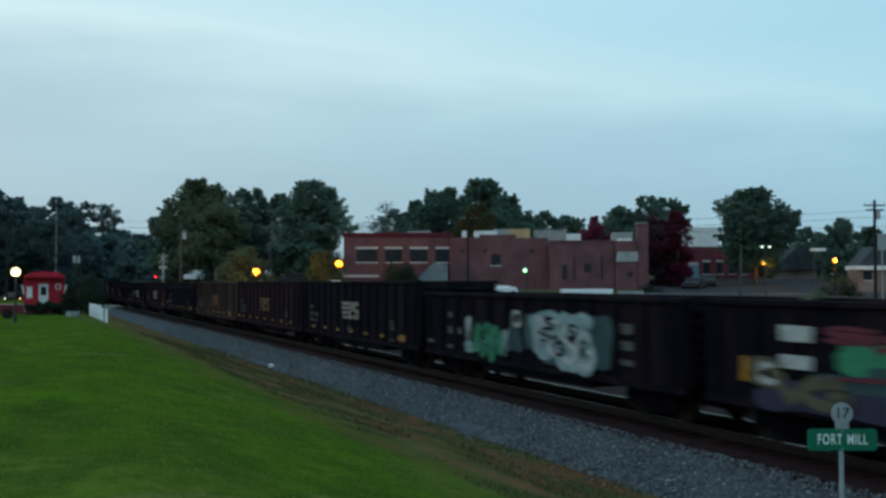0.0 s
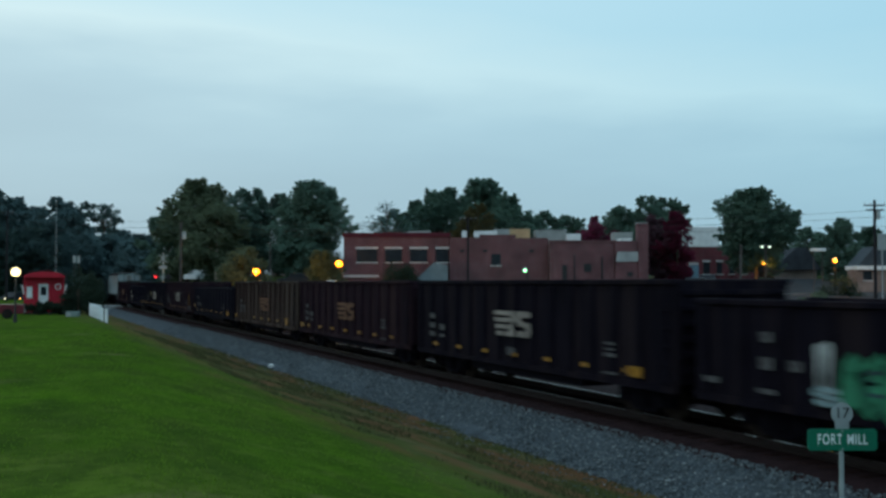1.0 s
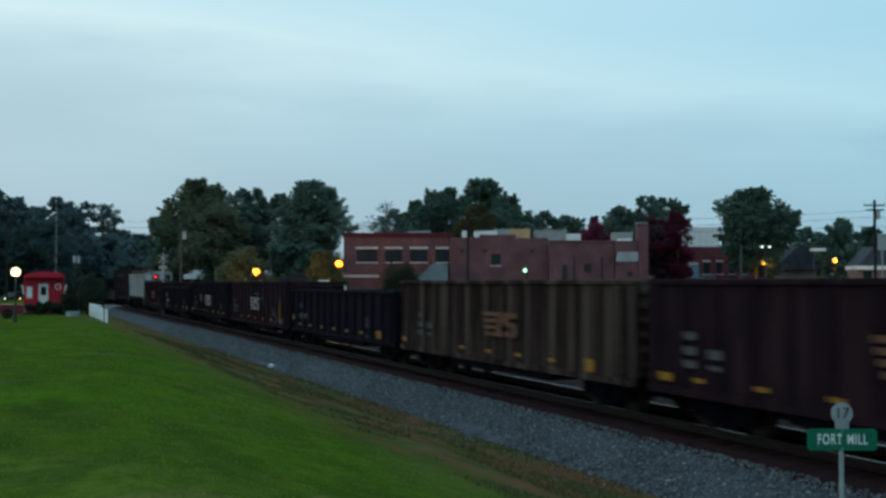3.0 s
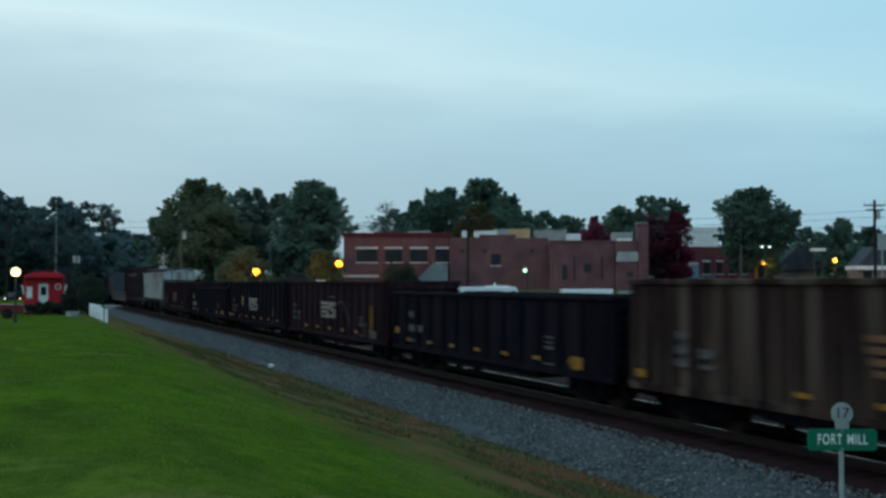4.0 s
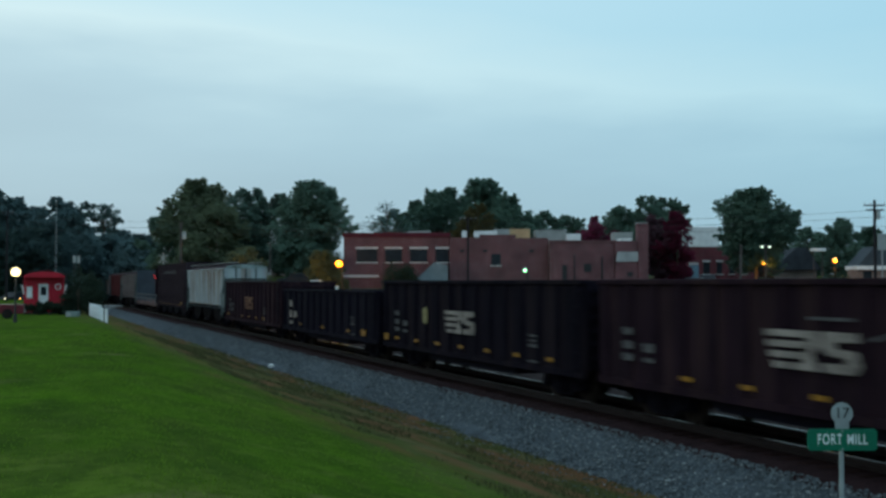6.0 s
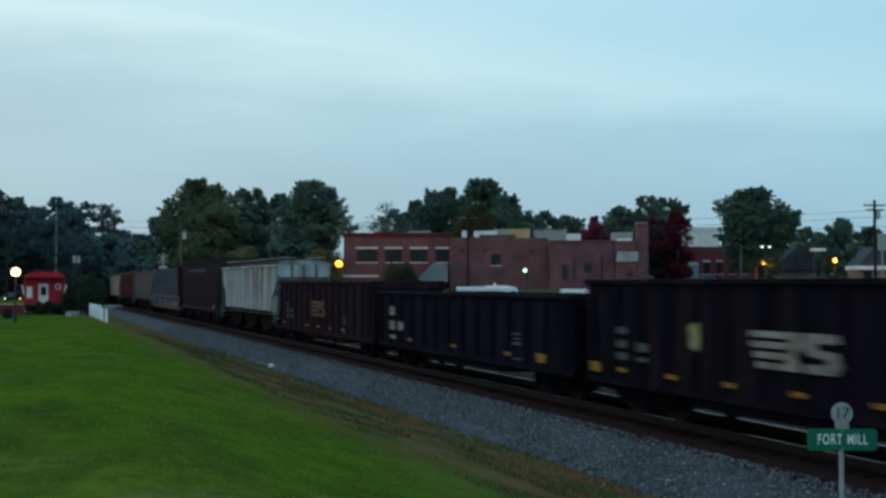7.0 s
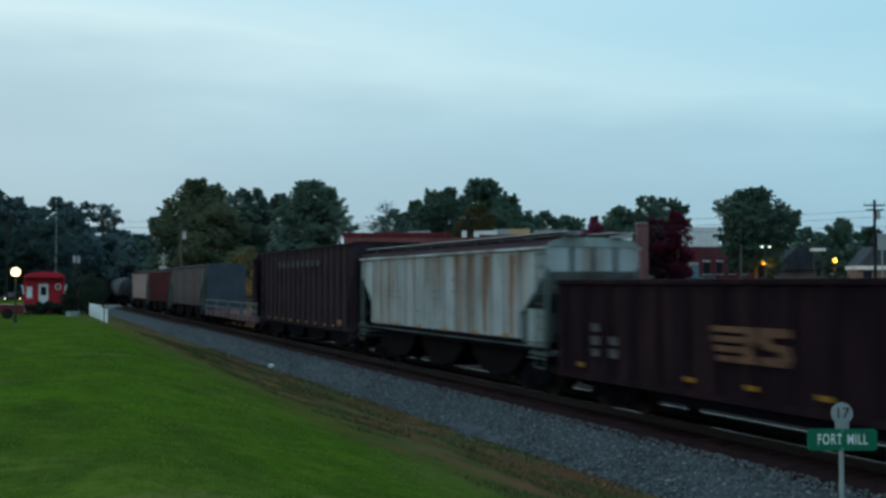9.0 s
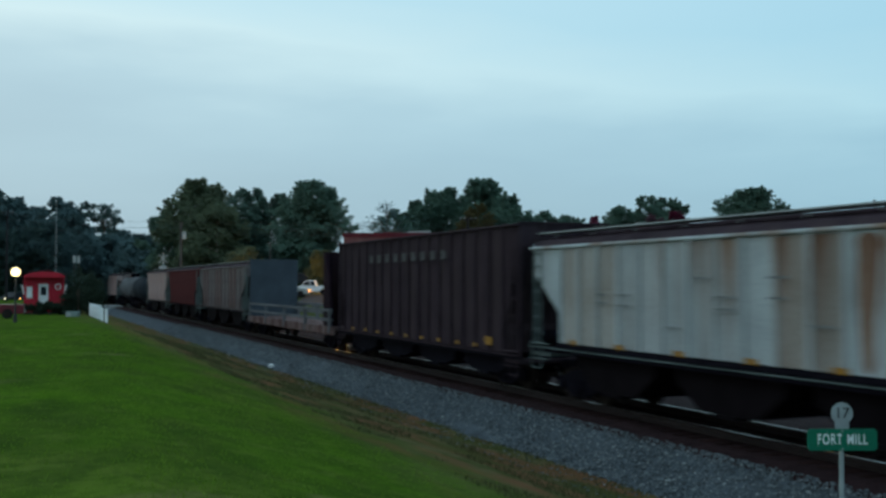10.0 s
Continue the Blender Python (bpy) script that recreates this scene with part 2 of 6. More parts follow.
M = dict(
    ballast=material("grey_granite_ballast", (0.083, 0.101, 0.116), (0.036, 0.044, 0.052), 2.0, 26, bump=1.0, amount=0.9),
    stone=None,
    tie=material("oily_brown_sleeper", (0.032, 0.0165, 0.0155), (0.014, 0.0076, 0.0074), 3, 40, bump=0.6, rnd=0.3),
    rust_shade_bed=material("rust_and_shade_ballast", (0.033, 0.0185, 0.0200), (0.0135, 0.0082, 0.0094), 3, 30, bump=1.0, amount=0.9),
    rail=material("rusty_rail_steel", (0.020, 0.010, 0.009), None, 4, 60, rough=0.6, metal=0.3),
    railhead=material("polished_railhead", (0.27, 0.255, 0.255), (0.20, 0.19, 0.19), 4, 60, rough=0.28, metal=1.0, bump=0.05),
    brown=material("oxide_brown_car_paint", (0.0212, 0.0108, 0.0162), (0.0106, 0.0061, 0.0096), 0.8, 14, rough=0.8, streak=(0.044, 0.025, 0.023), streak_amount=0.5),
    black=material("weathered_black_car_paint", (0.0084, 0.0066, 0.0118), (0.0044, 0.0036, 0.0066), 0.8, 14, rough=0.8, streak=(0.028, 0.019, 0.020), streak_amount=0.5),
    streaky=material("streaked_brown_car_paint", (0.032, 0.018, 0.0165), (0.012, 0.0075, 0.0075), 0.8, 14, rough=0.8, streak=(0.125, 0.098, 0.082), streak_amount=0.7, stretch=(5, 5, 0.22)),
    blueblack=material("blue_black_car_paint", (0.0074, 0.0062, 0.0128), (0.0040, 0.0035, 0.0073), 0.8, 14, rough=0.75, streak=(0.022, 0.019, 0.024), streak_amount=0.4),
    hopperpaint=material("rust_streaked_light_grey_paint", (0.405, 0.452, 0.465), (0.245, 0.272, 0.282), 0.6, 14, rough=0.7, streak=(0.20, 0.120, 0.080), streak_amount=0.9, stretch=(2.0, 2.0, 0.14), rnd=0.12, runs=(2.0, 4.0)),
    hopperstained=material("rust_washed_grey_paint", (0.36, 0.36, 0.345), (0.22, 0.195, 0.17), 0.6, 14, rough=0.75, streak=(0.15, 0.078, 0.050), streak_amount=0.95, stretch=(1.5, 1.5, 0.10), rnd=0.15, runs=(2.4, 4.0)),
    rustpanel=material("heavily_rusted_grey_paint", (0.27, 0.19, 0.145), (0.150, 0.082, 0.054), 0.6, 14, rough=0.8, streak=(0.105, 0.040, 0.024), streak_amount=0.9, stretch=(3.5, 3.5, 0.10), rnd=0.15),
    hopperend=material("faded_grey_green_paint", (0.30, 0.37, 0.37), (0.17, 0.21, 0.21), 1.0, 14, rough=0.7, streak=(0.2, 0.15, 0.11), streak_amount=0.4),
    # darker copy of hopperend, with the shade of the hopper ends in it
    slopegrey=material("shaded_grey_green_paint", (0.115, 0.145, 0.145), (0.05, 0.062, 0.062), 1.0, 14, rough=0.75),
    hoppermark=material("faded_grey_stencil_paint", (0.20, 0.215, 0.22), (0.12, 0.13, 0.13), 2, 20, rough=0.75),
    chip=material("dark_grey_brown_hopper_paint", (0.043, 0.0295, 0.0370), (0.022, 0.0150, 0.0195), 0.8, 14, rough=0.8, streak=(0.058, 0.043, 0.043), streak_amount=0.5),
    bluegrey=material("blue_grey_bulkhead_paint", (0.058, 0.070, 0.086), (0.038, 0.047, 0.058), 0.8, 14, rough=0.7),
    redflat=material("faded_red_flatcar_paint", (0.105, 0.058, 0.056), (0.044, 0.024, 0.023), 1, 14, rough=0.8, streak=(0.24, 0.2, 0.19), streak_amount=0.5),
    redhopper=material("oxide_red_hopper_paint", (0.105, 0.028, 0.030), (0.060, 0.017, 0.018), 0.8, 14, rough=0.75, streak=(0.10, 0.04, 0.035), streak_amount=0.5),
    greyhopper=material("striped_grey_hopper_paint", (0.17, 0.150, 0.148), (0.09, 0.076, 0.078), 0.8, 14, rough=0.75, streak=(0.060, 0.032, 0.030), streak_amount=0.95, stretch=(1.6, 1.6, 0.05)),
    pinkhopper=material("pinkish_grey_hopper_paint", (0.36, 0.29, 0.28), (0.26, 0.19, 0.18), 0.8, 14, rough=0.75, streak=(0.32, 0.10, 0.08), streak_amount=0.5),
    tank=material("slate_blue_tank_paint", (0.026, 0.032, 0.040), (0.016, 0.020, 0.025), 0.8, 14, rough=0.8),
    tankpale=material("pale_grey_tank_paint", (0.12, 0.125, 0.135), (0.08, 0.084, 0.09), 0.8, 14, rough=0.8),
    iron=material("black_truck_iron", (0.0084, 0.0070, 0.0118), (0.0042, 0.0036, 0.0062), 4, 30, rough=0.75, bump=0.3),
    wheel=material("worn_wheel_steel", (0.035, 0.026, 0.023), None, 4, 30, rough=0.7, metal=0.2),
    logo=material("cream_stencil_paint", (0.31, 0.272, 0.245), (0.12, 0.104, 0.094), 2, 25, rough=0.8),
    logotan=material("faded_orange_stencil_paint", (0.17, 0.092, 0.060), (0.085, 0.046, 0.032), 2, 25, rough=0.8),
    stencil=material("grey_white_stencil_paint", (0.115, 0.112, 0.115), (0.038, 0.036, 0.038), 3, 25, rough=0.8),
    yellow=material("yellow_reflective_tape", (0.38, 0.175, 0.005), (0.12, 0.054, 0.006), 4, 30, rough=0.45),
    creamblot=material("cream_yellow_blotch", (0.33, 0.29, 0.15), (0.19, 0.165, 0.085), 3, 20, rough=0.8),
    ochrepaint=material("dull_ochre_primer", (0.17, 0.088, 0.018), (0.085, 0.044, 0.012), 3, 20, rough=0.8),
    sprayblue=material("pale_teal_spray_paint", (0.270, 0.375, 0.395), (0.090, 0.145, 0.160), 3.2, 16, rough=0.6),
    sprayteal=material("dark_teal_spray_paint", (0.025, 0.072, 0.079), (0.012, 0.029, 0.035), 3.2, 16, rough=0.6),
    spraygreen=material("green_spray_paint", (0.030, 0.235, 0.122), (0.012, 0.100, 0.056), 3.2, 16, rough=0.6),
    spraywhite=material("white_spray_paint", (0.450, 0.475, 0.475), (0.200, 0.220, 0.220), 3.2, 16, rough=0.6),
    sprayred=material("red_spray_paint", (0.140, 0.018, 0.036), (0.050, 0.010, 0.017), 3.2, 16, rough=0.6),
    spraypurple=material("purple_spray_paint", (0.032, 0.028, 0.068), (0.013, 0.012, 0.030), 3.2, 16, rough=0.6),
    sprayolive=material("olive_spray_paint", (0.105, 0.096, 0.058), (0.040, 0.037, 0.025), 3.2, 16, rough=0.6),
    brick=None,
    bark=material("grey_brown_bark", (0.13, 0.105, 0.085), (0.06, 0.048, 0.04), 3, 25, bump=0.8),
    palebark=material("pale_smooth_bark", (0.34, 0.31, 0.27), (0.2, 0.18, 0.15), 3, 25, bump=0.5),
    pole=material("weathered_pole_wood", (0.105, 0.092, 0.090), (0.055, 0.048, 0.047), 3, 30, bump=0.5),
    steel=material("galvanised_steel", (0.40, 0.42, 0.43), (0.28, 0.30, 0.31), 4, 40, rough=0.45, metal=0.7, bump=0.05),
    blackmetal=material("black_painted_metal", (0.022, 0.022, 0.024), None, 4, 40, rough=0.5, bump=0.05),
    white=material("white_paint", (0.74, 0.74, 0.73), (0.58, 0.58, 0.57), 2, 30, rough=0.6, bump=0.08),
    whitepost=material("white_painted_timber", (0.78, 0.79, 0.80), (0.6, 0.62, 0.63), 3, 30, rough=0.7, bump=0.15),
    caboose=material("bright_red_caboose_paint", (0.50, 0.010, 0.030), (0.34, 0.007, 0.020), 1.5, 20, rough=0.55, bump=0.1),
    glass=material("dark_window_glass", (0.020, 0.025, 0.032), (0.012, 0.015, 0.020), 0.5, 2, rough=0.3, bump=0.0, spec=0.12),
    signgreen=material("green_sign_sheeting", (0.0, 0.125, 0.072), (0.0, 0.100, 0.058), 3, 40, rough=0.45, bump=0.03),
    signwhite=material("white_sign_lettering", (0.75, 0.80, 0.80), (0.6, 0.66, 0.66), 8, 60, rough=0.5, bump=0.03),
    signgrey=material("grey_white_mileage_plate", (0.27, 0.31, 0.32), (0.19, 0.22, 0.23), 8, 60, rough=0.6, bump=0.05),
    asphalt=material("worn_asphalt", (0.048, 0.049, 0.053), (0.030, 0.031, 0.034), 0.5, 40, bump=0.4),
    kerbstone=material("grimy_concrete_kerb", (0.15, 0.155, 0.16), (0.09, 0.094, 0.10), 0.8, 30, bump=0.3),
    concrete=material("pale_concrete", (0.36, 0.37, 0.37), (0.25, 0.26, 0.26), 0.8, 30, bump=0.3),
    trim=material("pale_stone_trim", (0.56, 0.53, 0.51), (0.42, 0.39, 0.38), 1.5, 30, bump=0.2),
    coping=material("dark_red_coping", (0.098, 0.024, 0.034), (0.070, 0.018, 0.026), 1.2, 20, bump=0.1),
    tan=material("tan_wall_panel", (0.55, 0.36, 0.20), (0.40, 0.25, 0.14), 1, 20, bump=0.1),
    greycorr=material("grey_corrugated_wall", (0.33, 0.34, 0.33), (0.22, 0.23, 0.22), 1, 20, bump=0.2),
    roofgrey=material("blue_grey_metal_roof", (0.17, 0.21, 0.23), (0.11, 0.14, 0.155), 0.8, 20, rough=0.6, bump=0.1),
    shingle=material("dark_grey_shingles", (0.060, 0.065, 0.075), (0.035, 0.038, 0.045), 1, 25, bump=0.5),
    bluedoor=material("blue_grey_door", (0.16, 0.28, 0.36), (0.11, 0.2, 0.26), 2, 30, rough=0.5, bump=0.05),
    carred=material("dark_red_vehicle_paint", (0.13, 0.010, 0.020), (0.09, 0.008, 0.014), 2, 30, rough=0.35, bump=0.0, spec=0.3),
    carwhite=material("white_vehicle_paint", (0.72, 0.74, 0.76), (0.62, 0.64, 0.66), 2, 30, rough=0.3, bump=0.0, spec=0.5),
    cardark=material("dark_vehicle_paint", (0.02, 0.022, 0.028), (0.014, 0.016, 0.020), 2, 30, rough=0.5, bump=0.0, spec=0.25),
    tyre=material("tyre_rubber", (0.02, 0.02, 0.02), None, 4, 30, bump=0.1),
    cabinet=material("grey_green_cabinet", (0.20, 0.25, 0.24), (0.14, 0.18, 0.17), 3, 30, bump=0.05),
    pitch=material("creosoted_pole_wood", (0.034, 0.030, 0.034), (0.018, 0.016, 0.018), 3, 30, bump=0.5),
    slate=material("slate_blue_roof", (0.062, 0.078, 0.092), (0.042, 0.053, 0.064), 0.8, 20, rough=0.7, bump=0.2),
    bay=material("dark_discharge_bay_paint", (0.0095, 0.0068, 0.0084), (0.0042, 0.0032, 0.0040), 1.2, 16, rough=0.8),
    # the lamp's orange halo is put into this glowing lens
    sodium=material("sodium_halo_globe", (0.9, 0.4, 0.05), None, glow=(1.0, 0.21, 0.0, 1.0)),
    sodiumbulb=material("sodium_bulb", (0.9, 0.6, 0.2), None, glow=(1.0, 0.50, 0.03, 1.6)),
    warmglobe=material("warm_white_globe", (0.9, 0.85, 0.6), None, glow=(1.0, 0.80, 0.36, 2.2)),
    greenlamp=material("mercury_lamp_lens", (0.7, 0.9, 0.7), None, glow=(0.22, 1.0, 0.36, 1.05)),
    paleglow=material("pale_lamp_lens", (0.9, 0.95, 0.8), None, glow=(0.80, 1.0, 0.70, 1.8)),
    redglow=material("red_signal_lens", (0.8, 0.05, 0.05), None, glow=(1.0, 0.03, 0.04, 2.2)),
    headlight=material("vehicle_headlamp", (0.9, 0.85, 0.7), None, glow=(1.0, 0.8, 0.45, 6)),
    amber=material("amber_vehicle_lamp", (0.9, 0.4, 0.1), None, glow=(1.0, 0.38, 0.06, 4)),
    green1=leaf_material("deep_green_leaves", (0.101, 0.166, 0.123), (0.074, 0.123, 0.096)),
    # distance haze is put into this paler, bluer leaf colour
    green2=leaf_material("hazed_blue_green_leaves", (0.094, 0.148, 0.15), (0.074, 0.116, 0.121)),
    green3=leaf_material("olive_green_leaves", (0.116, 0.143, 0.083), (0.074, 0.096, 0.063)),
    pine=leaf_material("dark_pine_needles", (0.074, 0.119, 0.112), (0.056, 0.092, 0.09)),
    ochre=leaf_material("turning_ochre_leaves", (0.168, 0.132, 0.058), (0.09, 0.076, 0.04)),
    green4=leaf_material("soft_green_leaves", (0.108, 0.168, 0.134), (0.078, 0.125, 0.103)),
    redleaf=leaf_material("burgundy_leaves", (0.205, 0.026, 0.064), (0.082, 0.03, 0.046)),
    wine=leaf_material("dark_wine_leaves", (0.105, 0.046, 0.062), (0.056, 0.034, 0.042)),
    hedge=leaf_material("dark_hedge_leaves", (0.034, 0.05, 0.032), (0.017, 0.027, 0.019)),
    grassblade=leaf_material("grass_blades", (0.130, 0.215, 0.024), (0.092, 0.165, 0.016)),
    weeds=leaf_material("dry_weeds", (0.088, 0.086, 0.038), (0.048, 0.058, 0.024)),
)


def brick_material(name, a, b2, mortar):
    m = bpy.data.materials.new(name)
    m.use_nodes = True
    nt = m.node_tree
    N, L = nt.nodes.new, nt.links.new
    b = nt.nodes["Principled BSDF"]
    tc = N("ShaderNodeTexCoord")
    mp = N("ShaderNodeMapping"); mp.inputs["Rotation"].default_value = (radians(90), 0, 0)
    L(tc.outputs["Object"], mp.inputs[0])
    br = N("ShaderNodeTexBrick")
    br.inputs["Scale"].default_value = 1.0
    br.inputs["Brick Width"].default_value, br.inputs["Row Height"].default_value = 0.21, 0.075
    br.inputs["Mortar Size"].default_value = 0.008
    br.inputs["Color1"].default_value, br.inputs["Color2"].default_value, br.inputs["Mortar"].default_value = (*a, 1), (*b2, 1), (*mortar, 1)
    L(mp.outputs[0], br.inputs[0])
    n = N("ShaderNodeTexNoise"); n.inputs["Scale"].default_value = 0.5; n.inputs["Detail"].default_value = 6
    L(tc.outputs["Object"], n.inputs[0])
    r = N("ShaderNodeMapRange"); r.inputs[1].default_value, r.inputs[2].default_value = 0.3, 0.7
    r.inputs[3].default_value, r.inputs[4].default_value = 0.65, 1.2
    L(n.outputs[0], r.inputs[0])
    mm = N("ShaderNodeMix"); mm.data_type = "RGBA"; mm.blend_type = "MULTIPLY"; mm.inputs[0].default_value = 1
    L(br.outputs[0], mm.inputs[6]); L(r.outputs[0], mm.inputs[7]); L(mm.outputs[2], b.inputs["Base Color"])
    b.inputs["Roughness"].default_value = 0.9
    return m


M["brick"] = brick_material("dusky_red_brick", (0.136, 0.043, 0.050), (0.102, 0.033, 0.039), (0.14, 0.090, 0.094))
M["brickred"] = brick_material("bright_red_brick", (0.15, 0.022, 0.032), (0.115, 0.018, 0.026), (0.13, 0.065, 0.07))
M["brickpale"] = brick_material("pale_brown_brick", (0.24, 0.16, 0.14), (0.19, 0.13, 0.11), (0.24, 0.20, 0.18))


# ---- mesh helpers ----
def box(bm, x0, x1, y0, y1, z0, z1, bevel=0.0):
    vs = [bm.verts.new((x, y, z)) for x in (x0, x1) for y in (y0, y1) for z in (z0, z1)]
    fs = [bm.faces.new([vs[i] for i in f]) for f in ((0, 1, 3, 2), (4, 6, 7, 5), (0, 4, 5, 1), (2, 3, 7, 6), (0, 2, 6, 4), (1, 5, 7, 3))]
    if bevel:
        bmesh.ops.bevel(bm, geom=list({e for f in fs for e in f.edges}), offset=bevel, segments=1, affect="EDGES")
    return bm


def prism(bm, pts, axis, a, b):
    """A polygon (list of 2D points) extruded along an axis from a to b."""
    def put(p, w):
        u, v = p
        return {"x": (w, u, v), "y": (u, w, v), "z": (u, v, w)}[axis]
    lo, hi = [bm.verts.new(put(p, a)) for p in pts], [bm.verts.new(put(p, b)) for p in pts]
    fs = [bm.faces.new(lo), bm.faces.new(hi[::-1])]
    n = len(pts)
    for i in range(n):
        fs.append(bm.faces.new((lo[i], hi[i], hi[(i + 1) % n], lo[(i + 1) % n])))
    bmesh.ops.recalc_face_normals(bm, faces=fs)
    return bm


def tube(bm, p, q, r0, r1=None, n=8):
    """A tapered round bar from p to q."""
    p, q = Vector(p), Vector(q)
    r1 = r0 if r1 is None else r1
    d = (q - p).normalized()
    a = d.orthogonal().normalized()
    c = d.cross(a)
    lo, hi = [], []
    for i in range(n):
        t = 2 * math.pi * i / n
        o = a * math.cos(t) + c * math.sin(t)
        lo.append(bm.verts.new(p + o * r0)); hi.append(bm.verts.new(q + o * r1))
    bm.faces.new(lo[::-1]); bm.faces.new(hi)
    for i in range(n):
        bm.faces.new((lo[i], lo[(i + 1) % n], hi[(i + 1) % n], hi[i]))
    return bm


def limb_tube(bm, pts, radii, n=7):
    """One connected round bar through several points, closed at both ends."""
    rings = []
    for i, (p, r) in enumerate(zip(pts, radii)):
        p = Vector(p)
        d = (Vector(pts[min(i + 1, len(pts) - 1)]) - Vector(pts[max(i - 1, 0)])).normalized()
        a = d.cross(Vector((0.31, 0.95, 0.05))).normalized()
        c = d.cross(a)
        rings.append([bm.verts.new(p + (a * math.cos(2 * math.pi * k / n) + c * math.sin(2 * math.pi * k / n)) * r) for k in range(n)])
    for lo, hi in zip(rings, rings[1:]):
        for k in range(n):
            bm.faces.new((lo[k], lo[(k + 1) % n], hi[(k + 1) % n], hi[k]))
    bm.faces.new(rings[0][::-1]); bm.faces.new(rings[-1])
    return bm


def ball(bm, centre, r, u=14, v=10, squash=1.0):
    bmesh.ops.create_uvsphere(bm, u_segments=u, v_segments=v, radius=r, matrix=Matrix.Translation(centre) @ Matrix.Diagonal((1, 1, squash, 1)))
    return bm


def mesh_of(name, bm):
    me = bpy.data.meshes.new(name)
    bm.to_mesh(me)
    bm.free()
    return me


def part(name, bm, mat, parent=None, label="", m=None, smooth=False):
    """One mesh object, under a thing or part where a parent is given. bm: a bmesh, or a mesh to share."""
    me = mesh_of(name, bm) if isinstance(bm, bmesh.types.BMesh) else bm
    ob = new(name, me)
    if not me.materials:
        me.materials.append(None)
    ob.material_slots[0].link = "OBJECT"
    ob.material_slots[0].material = M[mat] if isinstance(mat, str) else mat
    if smooth:
        me.shade_smooth()
    if parent:
        ob.parent = parent
    if m is not None:
        ob.matrix_basis = m
    if label:
        tagged(ob, label)
    return ob


def thing(name, label, category, m=None, group="", kind=""):
    ob = new(name)
    if m is not None:
        ob.matrix_basis = m
    return tagged(ob, label, category, group, kind)


BM = bmesh.new


def town(e, n, z=0.0, turn=0.0):
    """A pose on the town's street grid, in world space."""
    return TOWN @ pose(e, n, z, 0, 0, turn)


# ---- ground ----
SIN, COS = math.sin(radians(ALPHA)), math.cos(radians(ALPHA))


def town_height(n):
    """Height of the rising ground of the town, n metres up its streets."""
    if n < 84:
        return -0.25 + 0.55 * min(max((n - 68) / 16, 0), 1)
    return 0.3 + 0.066 * (min(n, 142) - 84)


def lawn_height(x, y):
    top = 1.55 - 0.72 * min(max(y, 0), 78) / 78 + 0.06 * noise.noise((x * 0.15, y * 0.15, 0))
    near = 0.5 + 0.065 * min(max(y, 0), 75)
    s = min(max((x - near) / (10.8 - near), 0), 1)
    s = 0.3 * s * s * (3 - 2 * s) + 0.7 * s
    foot = -0.88
    z = top * (1 - s) + foot * s
    if x > 19.5:
        k = min((x - 19.5) / 6.0, 1)
        z = foot * (1 - k) + town_height(x * SIN + y * COS) * k
    return z


def build_ground():
    xs = [-2600, -900, -300, -120, -60, -35] + [-25 + i * 1.0 for i in range(57)] + [34 + 2.5 * i for i in range(24)] + [100, 120, 200, 500, 1200, 2600]
    ys = [-2600, -900, -300, -100, -40, -15] + [-6 + i * 1.2 for i in range(90)] + [104 + 4 * i for i in range(15)] + [170, 200, 260, 400, 900, 2600, 4200]
    me = bpy.data.meshes.new("ground")
    vs = [(x, y, lawn_height(x, y)) for y in ys for x in xs]
    w = len(xs)
    fs = [(j * w + i, j * w + i + 1, (j + 1) * w + i + 1, (j + 1) * w + i) for j in range(len(ys) - 1) for i in range(w - 1)]
    me.from_pydata(vs, [], fs)
    me.shade_smooth()
    me.materials.append(ground_material())
    tagged(new("ground", me), "mown green lawn sloping to a dry clay verge beside the railway", "ground", kind="structure")


build_ground()


def stuff_mesh(name, verts, faces, mat, label, category):
    me = bpy.data.meshes.new(name)
    me.from_pydata(verts, [], faces)
    me.materials.append(M[mat])
    return tagged(new(name, me), label, category, kind="stuff")


def build_grass():
    rnd = random.Random(3)
    for name, mat, count, x0, x1, hgt, label in (("grass_blades", "grassblade", 30000, -4, 7.6, 0.034, "short mown green grass blades on the lawn"),
                                          ("dry_weeds", "weeds", 42000, 6.4, 11.5, 0.08, "sparse dry weeds along the ballast edge")):
        v, f = [], []
        for _ in range(count):
            y = 5 + (60 if name == "dry_weeds" else 45) * rnd.random() ** 2.2
            x = rnd.uniform(x0, x1) if name == "dry_weeds" else rnd.uniform(-1.0 - 0.03 * y, x1 + 2)
            fade = (x - 5.0 + 0.030 * y + 1.1 * noise.noise((x * 0.5, y * 0.3, 2))) / 2.6
            if name == "grass_blades" and rnd.random() < fade:
                continue
            if name == "dry_weeds" and noise.noise((x * 0.7, y * 0.4, 5)) < -0.30 + (0.30 if x < 9.5 else 0):
                continue
            z = lawn_height(x, y) - 0.01
            a, h = rnd.uniform(0, math.pi), hgt * rnd.uniform(0.5, 1.4)
            w = 0.006 + 0.00035 * y
            dx, dy = math.cos(a) * w, math.sin(a) * w
            k = len(v)
            v += [(x - dx, y - dy, z), (x + dx, y + dy, z), (x + rnd.uniform(-1, 1) * h * 0.7, y + rnd.uniform(-1, 1) * h * 0.7, z + h)]
            f.append((k, k + 1, k + 2))
        stuff_mesh(name, v, f, mat, label, "grass" if "grass" in name else "weeds")


# ---- railway ----
BED = -0.215                       # top of the ballast between the sleepers


